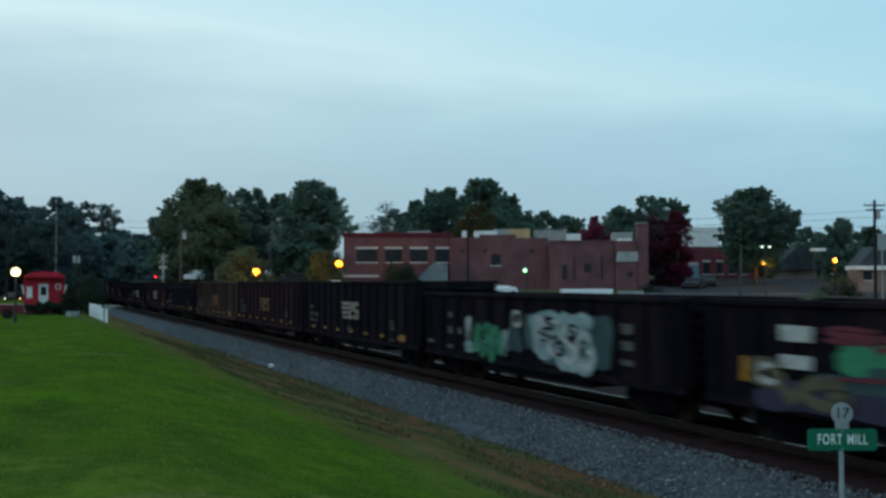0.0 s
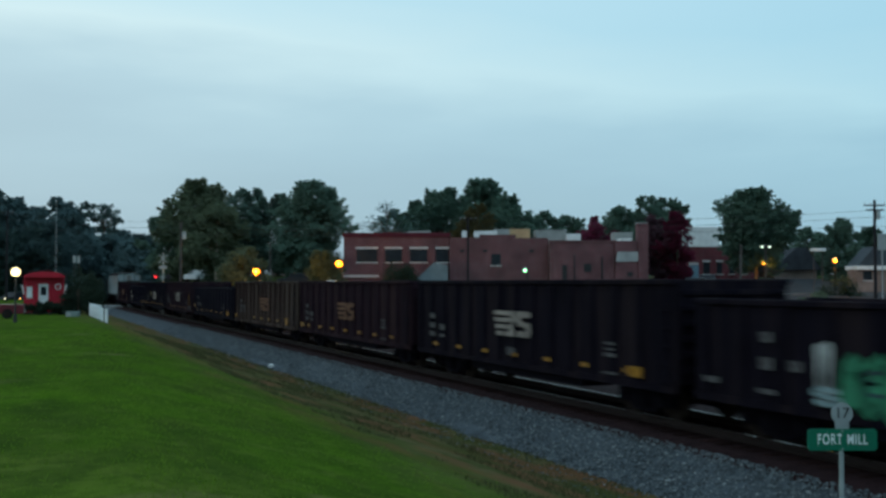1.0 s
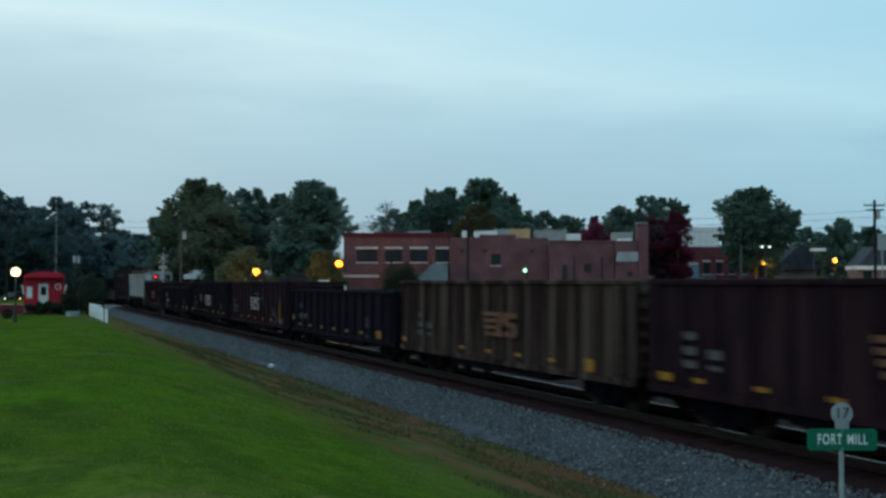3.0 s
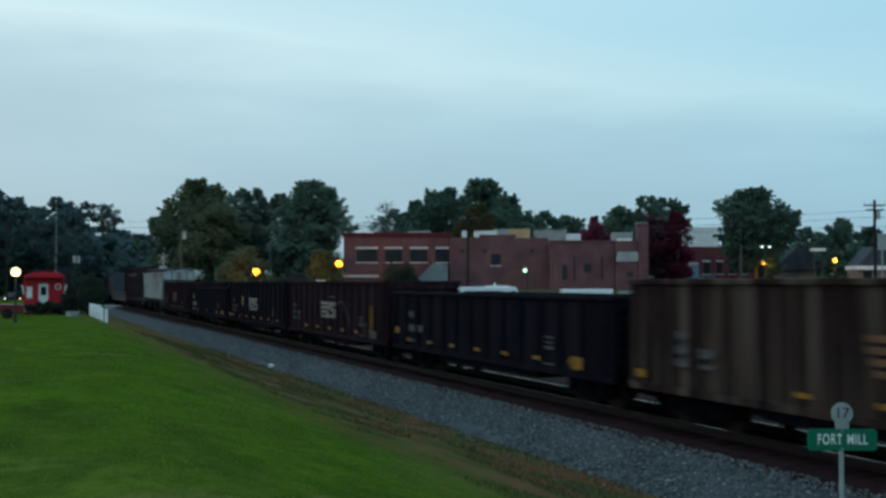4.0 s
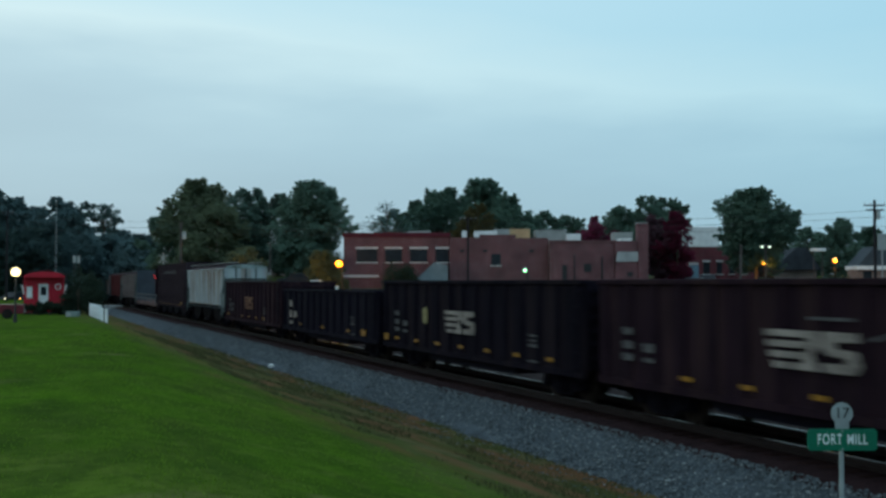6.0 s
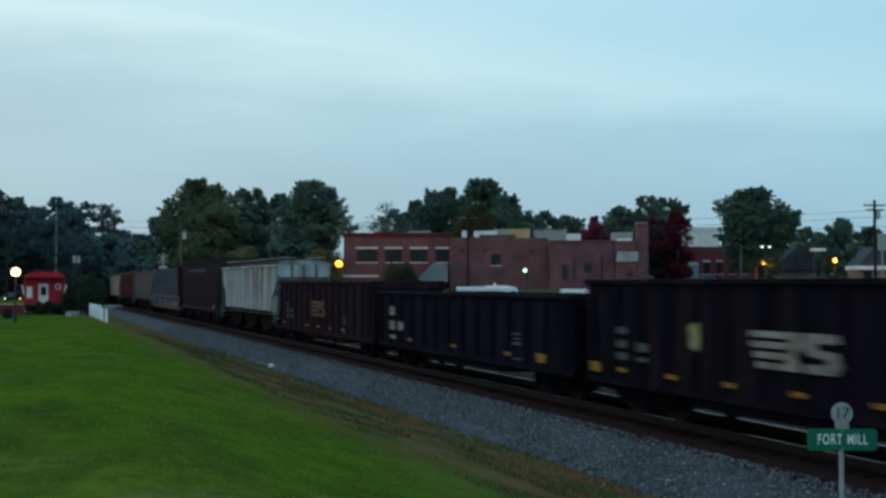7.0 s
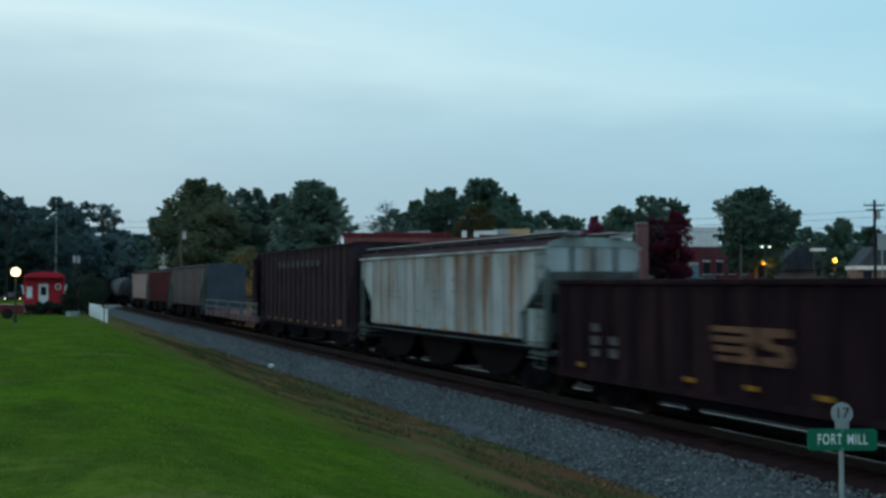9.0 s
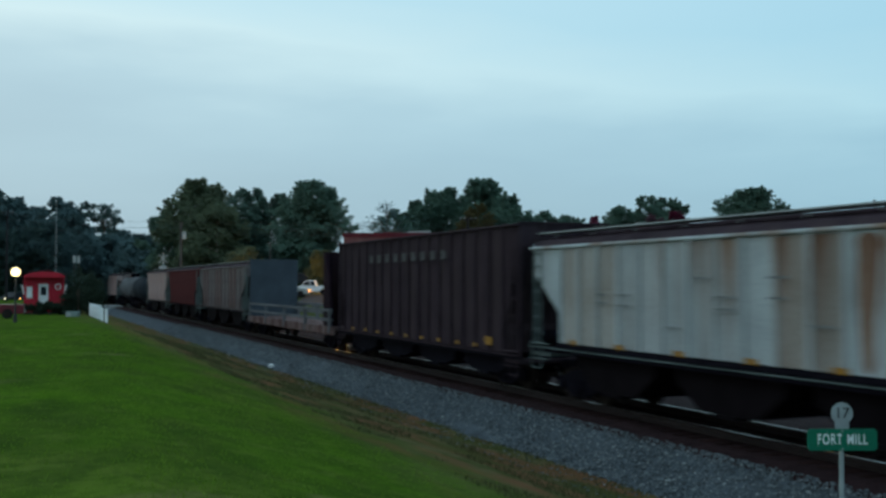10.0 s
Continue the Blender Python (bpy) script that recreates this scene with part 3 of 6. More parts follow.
def bed_profile(x):
    d = abs(x)
    if d < 1.75:
        return BED
    return BED - (d - 1.75) * (0.345 if x < 0 else 0.05)


def build_track():
    bed_xs = [-5.0, -4.4, -3.9, -3.5, -3.1, -2.6, -2.1, -1.75, -1.35, 1.35, 1.75, 2.6, 3.6, 5.6, 7.6, 9.0]
    ys = [-60 + 1.5 * i for i in range(120)] + [120 + 12 * i for i in range(40)]
    v, f = [], []
    for y in ys:
        wob = 0 if y > 118 else 0.32 * noise.noise((y * 0.22, 3.1, 0)) + 0.12 * noise.noise((y * 0.9, 7.7, 0))
        for x in bed_xs:
            q = x + (wob if x < -3.4 else 0)
            v.append((TRACK + q, y, bed_profile(x) + 0.03 * noise.noise((x * 2, y * 1.3, 1))))
    w = len(bed_xs)
    for j in range(len(ys) - 1):
        for i in range(w - 1):
            f.append((j * w + i, j * w + i + 1, (j + 1) * w + i + 1, (j + 1) * w + i))
    me = bpy.data.meshes.new("ballast_bed")
    me.from_pydata(v, [], f)
    me.materials.append(M["ballast"]); me.materials.append(M["rust_shade_bed"])
    # rust at the rails; past the far rail it paints the shade under the cars
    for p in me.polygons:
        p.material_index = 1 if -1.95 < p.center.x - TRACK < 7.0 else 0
    me.shade_smooth()
    tagged(new("ballast_bed", me), "grey crushed granite railway ballast, rust-stained at the rails, dark with painted shade beyond", "ballast", kind="structure")
    # loose stones
    rnd = random.Random(11)
    shapes = []
    for _ in range(10):
        pts = [(s * rnd.uniform(0.7, 1.2) if i == 0 else rnd.uniform(-0.25, 0.25), s * rnd.uniform(0.7, 1.2) if i == 1 else rnd.uniform(-0.25, 0.25),
                s * rnd.uniform(0.5, 0.9) if i == 2 else rnd.uniform(-0.2, 0.2)) for i in range(3) for s in (1, -1)]
        shapes.append(pts)
    tri = ((0, 2, 4), (2, 1, 4), (1, 3, 4), (3, 0, 4), (2, 0, 5), (1, 2, 5), (3, 1, 5), (0, 3, 5))
    v, f = [], []
    for _ in range(46000):
        y = 4 + 85 * rnd.random() ** 1.9
        q = rnd.uniform(-3.7, -1.9)
        if rnd.random() < 0.05:
            q = rnd.uniform(-5.0, -3.6)
            z = lawn_height(TRACK + q, y)
        else:
            z = bed_profile(q)
        s = rnd.uniform(0.018, 0.042) * (1.6 if rnd.random() < 0.03 else 1)
        a = rnd.uniform(0, 6.28)
        c, sn = math.cos(a) * s, math.sin(a) * s
        k = len(v)
        for px, py, pz in rnd.choice(shapes):
            v.append((TRACK + q + px * c - py * sn, y + px * sn + py * c, z + 0.012 + pz * s))
        f += [(k + a1, k + b1, k + c1) for a1, b1, c1 in tri]
    st = stuff_mesh("ballast_stones", v, f, "stone", "loose grey crushed stones on the ballast shoulder", "stones")
    # rails
    for side in (-1, 1):
        rail = thing("rail", "rusty steel rail with a polished running head", "rail", pose(TRACK + side * 0.7535, 0, 0), "rails of the track", "structure")
        b = BM()
        prism(b, [(-0.075, -0.185), (0.075, -0.185), (0.075, -0.165), (0.012, -0.145), (0.012, -0.04), (0.036, -0.03), (0.036, -0.004), (-0.036, -0.004), (-0.036, -0.03), (-0.012, -0.04), (-0.012, -0.145), (-0.075, -0.165)], "y", -80, 420)
        part("web", b, "rail", rail)
        b = BM(); box(b, -0.033, 0.033, -80, 420, -0.004, 0.0)
        part("running_head", b, "railhead", rail, "polished running surface")


def stone_material():
    m = bpy.data.materials.new("loose_granite_stone")
    m.use_nodes = True
    nt = m.node_tree
    b = nt.nodes["Principled BSDF"]
    g = nt.nodes.new("ShaderNodeNewGeometry")
    r = nt.nodes.new("ShaderNodeValToRGB")
    e = r.color_ramp.elements
    e[0].color, e[1].color = (0.024, 0.030, 0.035, 1), (0.23, 0.25, 0.255, 1)
    k = e.new(0.45); k.color = (0.056, 0.071, 0.082, 1)
    k = e.new(0.93); k.color = (0.112, 0.136, 0.148, 1)
    nt.links.new(g.outputs["Random Per Island"], r.inputs[0])
    nt.links.new(r.outputs[0], b.inputs["Base Color"])
    b.inputs["Roughness"].default_value = 0.85
    return m


M["stone"] = stone_material()
build_track()
build_grass()


# ---- train ----
CACHE = {}


def shared(key, make):
    """A mesh built once and shared by alike parts."""
    if key not in CACHE:
        bm = BM()
        make(bm)
        CACHE[key] = mesh_of(key, bm)
    return CACHE[key]


WHEELS = []
CARS = []


def wheelset_mesh(bm):
    for s in (-1, 1):
        tube(bm, (s * 0.68, 0, 0), (s * 0.81, 0, 0), 0.42, 0.42, 24)
        tube(bm, (s * 0.66, 0, 0), (s * 0.69, 0, 0), 0.455, 0.455, 24)
        tube(bm, (s * 0.81, 0, 0), (s * 0.83, 0, 0), 0.16, 0.14, 12)
        for k in range(4):
            a = k * math.pi / 2
            tube(bm, (s * 0.812, 0.27 * math.cos(a), 0.27 * math.sin(a)), (s * 0.818, 0.27 * math.cos(a), 0.27 * math.sin(a)), 0.06, 0.06, 8)
    tube(bm, (-1.0, 0, 0), (1.0, 0, 0), 0.075, 0.075, 10)


def sideframe_mesh(bm):
    prism(bm, [(-1.15, 0.30), (-1.15, 0.62), (-0.72, 0.70), (-0.35, 0.86), (0.35, 0.86), (0.72, 0.70), (1.15, 0.62), (1.15, 0.30), (0.70, 0.32), (0.42, 0.14), (-0.42, 0.14), (-0.70, 0.32)], "x", -0.07, 0.07)
    for k in (-0.16, 0.0, 0.16):
        tube(bm, (-0.1, k, 0.25), (-0.1, k, 0.60), 0.07, 0.07, 8)
    for k in (-0.88, 0.88):
        tube(bm, (-0.16, k, 0.42), (0.0, k, 0.42), 0.13, 0.13, 10)


def bolster_mesh(bm):
    box(bm, -1.0, 1.0, -0.22, 0.22, 0.42, 0.78, 0.04)
    tube(bm, (0, 0, 0.7), (0, 0, 0.95), 0.3, 0.3, 14)


def coupler_mesh(bm):
    box(bm, -0.1, 0.1, -0.1, 0.55, 0.72, 0.92, 0.02)
    box(bm, -0.2, 0.16, 0.5, 0.74, 0.70, 0.96, 0.05)


def rungs_mesh(bm, z0, z1, n, w=0.42):
    for i in range(n):
        z = z0 + (z1 - z0) * i / (n - 1)
        tube(bm, (0, -w / 2, z), (0, w / 2, z), 0.016, 0.016, 6)
    for s in (-1, 1):
        box(bm, -0.012, 0.012, s * w / 2 - 0.025, s * w / 2 + 0.025, z0 - 0.08, z1 + 0.08)


def running_gear(car, half, truck_at):
    for s in (-1, 1):
        tr = part("truck", shared("bolster", bolster_mesh), "iron", car, "black cast-iron wheel truck", pose(0, s * truck_at, 0))
        for k in (-1, 1):
            part("side_frame", shared("side_frame", sideframe_mesh), "iron", tr, m=pose(k * 0.98, 0, 0, 0, 0, 0 if k < 0 else 180))
            WHEELS.append((part("wheelset", shared("wheelset", wheelset_mesh), "wheel", tr, "worn steel wheels on an axle", pose(0, k * 0.88, 0.42)), k * 0.88))
        part("coupler", shared("coupler", coupler_mesh), "iron", car, m=pose(0, s * half, 0, 0, 0, 0 if s > 0 else 180))
        hose = shared("brake_hose", lambda b: (tube(b, (0.3, 0, 0.75), (0.3, 0.25, 0.5), 0.025), tube(b, (0.3, 0.25, 0.5), (0.28, 0.5, 0.55), 0.025)))
        part("brake_hose", hose, "blackmetal", car, m=pose(0, s * half, 0, 0, 0, 0 if s > 0 else 180))


def plate(w, h):
    return shared("plate_%d_%d" % (w * 100, h * 100), lambda b: box(b, -0.006, 0.0, -w / 2, w / 2, -h / 2, h / 2))


def marks(car, x, rows):
    """Stencils and tape on the near side: name, along, height, width, tall, material."""
    for name, y, z, w, h, mt in rows:
        part(name, plate(w, h), mt, car, m=pose(x, y, z))


def herald(car, x, y, z, mt, s=1.0):
    """The owner's emblem, drawn as plain bars and blocks on a backing panel."""
    def mk(b):
        for i, (a, c) in enumerate(((1.25, 0.10), (1.20, 0.16), (1.12, 0.18), (1.02, 0.12))):
            zz = 0.24 - 0.20 * i
            prism(b, [(a, zz), (c, zz), (c - 0.05, zz + 0.125), (a + 0.02, zz + 0.125)], "x", -0.006, 0)
        prism(b, [(0.20, 0.37), (-0.18, 0.37), (-0.22, 0.10), (-0.02, -0.05), (-0.20, -0.36), (0.16, -0.36), (0.24, -0.10), (0.06, 0.06)], "x", -0.007, -0.001)
        prism(b, [(-0.26, 0.37), (-1.12, 0.37), (-1.16, 0.21), (-0.60, 0.19), (-0.62, 0.08), (-1.10, 0.04), (-1.20, -0.20), (-1.08, -0.36), (-0.30, -0.36), (-0.28, -0.20), (-0.84, -0.18), (-0.86, -0.09), (-0.40, -0.05), (-0.28, 0.10)], "x", -0.007, -0.001)
    part("emblem", shared("emblem", mk), mt, car, "faded stencilled emblem of bars and blocks", pose(x, y, z) @ Matrix.Diagonal((1, s, s, 1)))


def blob_mesh(seed, w, h):
    r = random.Random(seed)
    n = 22
    pts = []
    for i in range(n):
        a = 2 * math.pi * i / n
        k = 1 + 0.30 * noise.noise((math.cos(a) * 1.6, math.sin(a) * 1.6, seed * 3.7)) + r.uniform(-0.10, 0.10)
        sq = max(abs(math.cos(a)), abs(math.sin(a))) ** -0.55
        pts.append((math.cos(a) * w / 2 * k * sq, math.sin(a) * h / 2 * k * sq))

    def mk(b):
        prism(b, pts, "x", -0.004, 0)
    return shared("spray_%d_%d_%d" % (seed, w * 100, h * 100), mk)


def curve_points(ctrl, per=6):
    """A smooth line through control points."""
    p = [ctrl[0]] + list(ctrl) + [ctrl[-1]]
    out = []
    for i in range(1, len(p) - 2):
        for k in range(per):
            t = k / per
            out.append(tuple(0.5 * (2 * p[i][a] + (p[i + 1][a] - p[i - 1][a]) * t + (2 * p[i - 1][a] - 5 * p[i][a] + 4 * p[i + 1][a] - p[i + 2][a]) * t * t
                                    + (3 * p[i][a] - p[i - 1][a] - 3 * p[i + 1][a] + p[i + 2][a]) * t ** 3) for a in (0, 1)))
    return out + [ctrl[-1]]


def ribbon_mesh(ctrl, width, seed=0, taper=0.0):
    """One sprayed stroke: a thin skin along a curve, swelling and thinning, with round ends."""
    pts = [Vector(q) for q in curve_points(ctrl)]
    bm = BM()
    lo, hi = [], []
    n = len(pts) - 1
    for i, q in enumerate(pts):
        d = (pts[min(i + 1, n)] - pts[max(i - 1, 0)])
        d = d.normalized() if d.length > 1e-6 else Vector((1, 0))
        w = width / 2 * (1 - taper * i / n) * (1 + 0.28 * noise.noise((i * 0.35, seed * 2.7, 0))) * (0.45 if i in (0, n) else 0.85 if i in (1, n - 1) else 1)
        lo.append(bm.verts.new((-0.004, q.x + d.y * w, q.y - d.x * w)))
        hi.append(bm.verts.new((-0.004, q.x - d.y * w, q.y + d.x * w)))
    for i in range(n):
        bm.faces.new((lo[i], lo[i + 1], hi[i + 1], hi[i]))
    return bm


GLYPHS = (((0.9, 0.86), (0.35, 1.0), (0.05, 0.72), (0.5, 0.52), (0.95, 0.30), (0.6, 0.02), (0.05, 0.14)),
          ((0.85, 0.95), (0.15, 0.92), (0.10, 0.52), (0.70, 0.50), (0.12, 0.46), (0.15, 0.05), (0.95, 0.06)),
          ((0.92, 0.78), (0.55, 1.0), (0.08, 0.70), (0.10, 0.25), (0.55, 0.0), (0.95, 0.22), (0.90, 0.48), (0.55, 0.46)),
          ((0.05, 0.95), (0.30, 0.40), (0.45, 0.05), (0.65, 0.50), (0.95, 1.0)),
          ((0.02, 0.05), (0.08, 0.95), (0.26, 0.10), (0.40, 1.0), (0.58, 0.0), (0.74, 0.92), (0.96, 0.08)),
          ((0.0, 0.86), (0.42, 1.0), (0.70, 0.60), (0.92, 0.30), (1.0, 0.0)),
          ((0.10, 0.0), (0.12, 0.55), (0.15, 0.98), (0.75, 0.92), (0.85, 0.62), (0.25, 0.48), (0.80, 0.25), (0.98, 0.0)))


def spray_letters(car, x, rows):
    """Sprayed shapes on the near side: glyph, along, height, width, tall, stroke, material; glyph -1 is a wavy band."""
    for i, (g, y, z, w, h, stroke, mt) in enumerate(rows):
        if g < 0:
            ctrl = [(y - w * k / 6, z + h * math.sin(1.9 * k + g * 1.3)) for k in range(7)]
        else:
            ctrl = [(y - w * u, z + h * v) for u, v in GLYPHS[g]]
        part("spray_stroke", ribbon_mesh(ctrl, stroke, i), mt, car, m=pose(x - 0.004 - 0.003 * i, 0, 0))


def gondola(y0, length, top, paint, label, panels=13, emblem=None, tape=(), extra=(), sprays=(), letters=()):
    """An open steel freight car; the origin is on the railhead below its middle."""
    half = length / 2 - 0.35
    low = top < 3.0
    car = thing("gondola_car", label, "gondola car", pose(TRACK, y0, 0), "cars of the freight train")
    k = "low" if low else "tall"
    key = "%s_%.1f" % (k, length)
    zs = 0.74

    def side(b):
        box(b, -0.03, 0.03, -half, half, zs, top - 0.1)
        box(b, -0.09, 0.03, -half, half, zs, zs + 0.16)
    def chord(b):
        box(b, -0.115, 0.05, -half - 0.02, half + 0.02, top - 0.13, top, 0.02)
    def rib(b):
        prism(b, [(-0.03, -0.11), (-0.12, -0.06), (-0.12, 0.06), (-0.03, 0.11)], "z", zs + 0.16, top - 0.13)
    def endwall(b):
        box(b, -1.47, 1.47, -0.03, 0.03, 0.95, top - 0.05)
    def endrib(b):
        box(b, -1.40, 1.40, 0.028, 0.11, -0.07, 0.07, 0.02)
    def floor_(b):
        box(b, -1.47, 1.47, -half, half, 0.98, 1.08)
        box(b, -0.2, 0.2, -half, half, 0.62, 0.98)
    part("floor", shared(key + "floor", floor_), "iron", car)
    tub_half = length / 2 - 4.1
    part("tub", shared(key + "tub", lambda b: prism(b, [(-tub_half, 1.0), (-tub_half + 0.7, 0.50), (tub_half - 0.7, 0.50), (tub_half, 1.0)], "x", -1.38, 1.38)), "iron", car)
    for s in (-1, 1):
        turn = 0 if s < 0 else 180
        part("side", shared(key + "side", side), paint, car, m=pose(s * 1.5, 0, 0, 0, 0, turn))
        part("top_chord", shared(key + "chord", chord), paint, car, m=pose(s * 1.5, 0, 0, 0, 0, turn))
        for i in range(panels):
            y = -half + 0.35 + (2 * half - 0.7) * i / (panels - 1)
            part("side_post", shared(key + "rib", rib), paint, car, m=pose(s * 1.5, y, 0, 0, 0, turn))
        part("end_wall", shared(key + "end", endwall), paint, car, m=pose(0, s * half, 0, 0, 0, 0 if s > 0 else 180))
        for i in range(6):
            z = 1.25 + (top - 1.55) * i / 5
            part("end_rib", shared("end_rib", endrib), paint, car, m=pose(0, s * half, z, 0, 0, 0 if s > 0 else 180))
        part("ladder", shared(key + "ladder", lambda b: rungs_mesh(b, 1.0, top - 0.3, 6)), "iron", car, m=pose(s * 1.63, s * (half - 0.32), 0))
        part("end_ladder", shared(key + "ladder", lambda b: None), "iron", car, m=pose(-s * 1.15, s * (half + 0.14), 0, 0, 0, 90))
    running_gear(car, half, length / 2 - 2.35)
    x = -1.5 - 0.125
    if emblem:
        herald(car, x, emblem[0], emblem[1], emblem[2], emblem[3])
    marks(car, x, [("reflector", y, 1.12, w, 0.10, "yellow") for y, w in tape])
    marks(car, x, extra)
    for i, (y, z, w, h, mt, seed) in enumerate(sprays):
        part("spray_paint", blob_mesh(seed, w, h), mt, car, m=pose(x - 0.004 - 0.0025 * (i % 40), y, z))
    spray_letters(car, x, letters)
    CARS.append((car, y0))
    return car


RUSTED = {0: (0.50, 1.6), 2: (0.60, 1.6)}   # rust runs on the grey hopper: width, lower end


def hopper(y0, length, eave, top, paint, endpaint, label, name, ribs=14, roof=True, bays=3, sill=1.46, cut=1.6, gear="iron"):
    """A hopper car with slope sheets at its ends and discharge bays below."""
    half = length / 2 - 0.45
    car = thing(name, label, name.replace("_", " "), pose(TRACK, y0, 0), "cars of the freight train")
    key = "%s_%.1f_%.2f" % (name, length, eave)
    mid, knee = eave - 0.70, sill + 0.85

    def body(b):
        h = half
        pts = [(-h, eave), (-h, mid), (-h + cut, knee), (-h + cut, sill), (h - cut, sill), (h - cut, knee), (h, mid), (h, eave)]
        prism(b, pts, "x", -1.50, 1.50)
    part("body", shared(key + "body", body), paint, car)

    def slope(b):
        prism(b, [(half + 0.012, mid + 0.02), (half - cut + 0.012, knee), (half - cut + 0.012, sill), (half - cut - 0.2, sill), (half - cut - 0.2, knee), (half - 0.2, mid + 0.02)], "x", -1.42, 1.42)
        for x in (-0.7, 0, 0.7):
            box(b, x - 0.05, x + 0.05, half, half + 0.06, mid, eave)
    for s in (-1, 1):
        # on covered hoppers the shade under the hood is in the sheet's colour
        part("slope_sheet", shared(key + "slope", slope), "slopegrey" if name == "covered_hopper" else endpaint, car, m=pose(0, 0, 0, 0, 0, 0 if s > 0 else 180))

    def rib(b):
        box(b, -0.075, 0.0, -0.05, 0.05, sill, eave - 0.05)
    if roof:
        gap = (2 * half - 2 * cut - 0.2) / (ribs - 1)
        panel = shared(key + "panel", lambda b: box(b, -0.014, 0.0, -gap / 2 + 0.055, gap / 2 - 0.055, sill + 0.02, eave - 0.11))
        for i in range(ribs - 1):
            y = -half + cut + 0.1 + gap * (i + 0.5)
            part("side_panel", panel, "redflat" if paint == "greyhopper" and i % 4 in (1, 2) else "hopperstained" if paint == "hopperpaint" and i in (3, 4, 11, 12, 13) else paint, car, m=pose(-1.5, y, 0))
            if paint == "hopperpaint" and i in RUSTED:
                top_y, low_z = y + 0.06 * math.sin(i * 2.1), RUSTED[i][1]
                drop = eave - 0.14 - low_z
                run = ribbon_mesh([(top_y, eave - 0.14), (y, eave - 0.14 - drop * 0.33), (y + 0.03, eave - 0.14 - drop * 0.66), (y - 0.02, low_z + 0.02)], RUSTED[i][0], i, 0.55)
                part("rust_run", run, "rustpanel", car, "brown rust run down the side", pose(-1.5115, 0, 0))
    if paint == "hopperpaint":
        part("end_panel", shared(key + "ep", lambda b: box(b, -1.42, -1.38, -0.62, 0.55, sill - 0.1, knee + 0.15)), endpaint, car, m=pose(0, -half + 0.75, 0))
    def sillm(b):
        box(b, -0.10, 0.05, -half - 0.1, half + 0.1, sill - 0.06, sill - 0.028)
    def topc(b):
        box(b, -0.09, 0.05, -half - 0.03, half + 0.03, eave - 0.08, eave + 0.0, 0.02)
    for s in (-1, 1):
        turn = 0 if s < 0 else 180
        for i in range(ribs):
            y = -half + cut + 0.1 + (2 * half - 2 * cut - 0.2) * i / (ribs - 1)
            part("side_post", shared(key + "rib", rib), paint, car, m=pose(s * 1.5, y, 0, 0, 0, turn))
        part("side_sill", shared(key + "sill", sillm), "slopegrey" if paint == "hopperpaint" else endpaint, car, m=pose(s * 1.5, 0, 0, 0, 0, turn))
        # dark strip standing in for the shade between body and sill ledge
        if paint == "hopperpaint":
            part("sill_angle", shared(key + "angle", lambda b: box(b, -0.085, 0.0, -half + cut - 0.1, half - cut + 0.1, sill, sill + 0.13)), gear, car, m=pose(s * 1.5, 0, 0, 0, 0, turn))
        part("sill_skirt", shared(key + "skirt", lambda b: box(b, -0.04, 0.03, -half - 0.08, half + 0.08, sill - 0.16, sill - 0.06)), gear, car, m=pose(s * 1.5, 0, 0, 0, 0, turn))
        part("top_chord", shared(key + "top", topc), paint, car, m=pose(s * 1.5, 0, 0, 0, 0, turn))
        for e in (-1, 1):
            post = shared(key + "post", lambda b: box(b, -0.05, 0.05, -0.05, 0.05, sill - 0.1, mid + 0.1))
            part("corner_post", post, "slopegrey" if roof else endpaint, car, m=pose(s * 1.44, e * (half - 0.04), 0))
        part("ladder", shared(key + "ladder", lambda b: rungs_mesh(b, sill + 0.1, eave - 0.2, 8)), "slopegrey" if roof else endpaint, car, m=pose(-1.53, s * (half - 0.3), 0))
        part("end_platform", shared(key + "plat", lambda b: box(b, -1.5, 1.5, -0.5, 0.55, sill - 0.28, sill - 0.18)), "slopegrey" if roof else endpaint, car, m=pose(0, s * (half - 0.45), 0))
        rail = shared(key + "grab", lambda b: (tube(b, (-1.5, 0.5, sill + 0.06), (-1.5, -0.5, sill + 0.06), 0.03, 0.03, 6), tube(b, (-1.5, 0.5, sill - 0.36), (-1.5, -0.5, sill - 0.36), 0.022, 0.022, 6),
                                              tube(b, (-1.5, 0.46, sill - 0.62), (-1.5, 0.46, sill + 0.06), 0.022, 0.022, 6), tube(b, (-1.5, -0.1, sill - 0.62), (-1.5, -0.1, sill + 0.06), 0.022, 0.022, 6),
                                              tube(b, (-1.5, 0.46, sill - 0.62), (-1.5, -0.1, sill - 0.62), 0.022, 0.022, 6)))
        part("step_rail", rail, "slopegrey" if roof else endpaint, car, m=pose(-0.06, s * (half - 0.45), 0, 0, 0, 0) @ Matrix.Diagonal((1, s, 1, 1)))
        part("brake_reservoir", shared(key + "res", lambda b: tube(b, (-0.7, 0, 1.55), (0.7, 0, 1.55), 0.24, 0.24, 14)), gear, car, m=pose(0, s * (half - 0.75), 0))
    if roof:
        def rf(b):
            prism(b, [(-1.5, eave), (-1.38, eave + 0.14), (-0.9, eave + 0.27), (0.9, eave + 0.27), (1.38, eave + 0.14), (1.5, eave)], "y", -half, half)
        # roof and hatch trough take dark paint for the shade below the running boards
        part("roof", shared(key + "roof", rf), "chip", car, "dark roof with shade put into its colour")
        cap = [(-1.5, eave), (-1.38, eave + 0.14), (-0.9, eave + 0.27), (0.9, eave + 0.27), (1.38, eave + 0.14), (1.5, eave)]
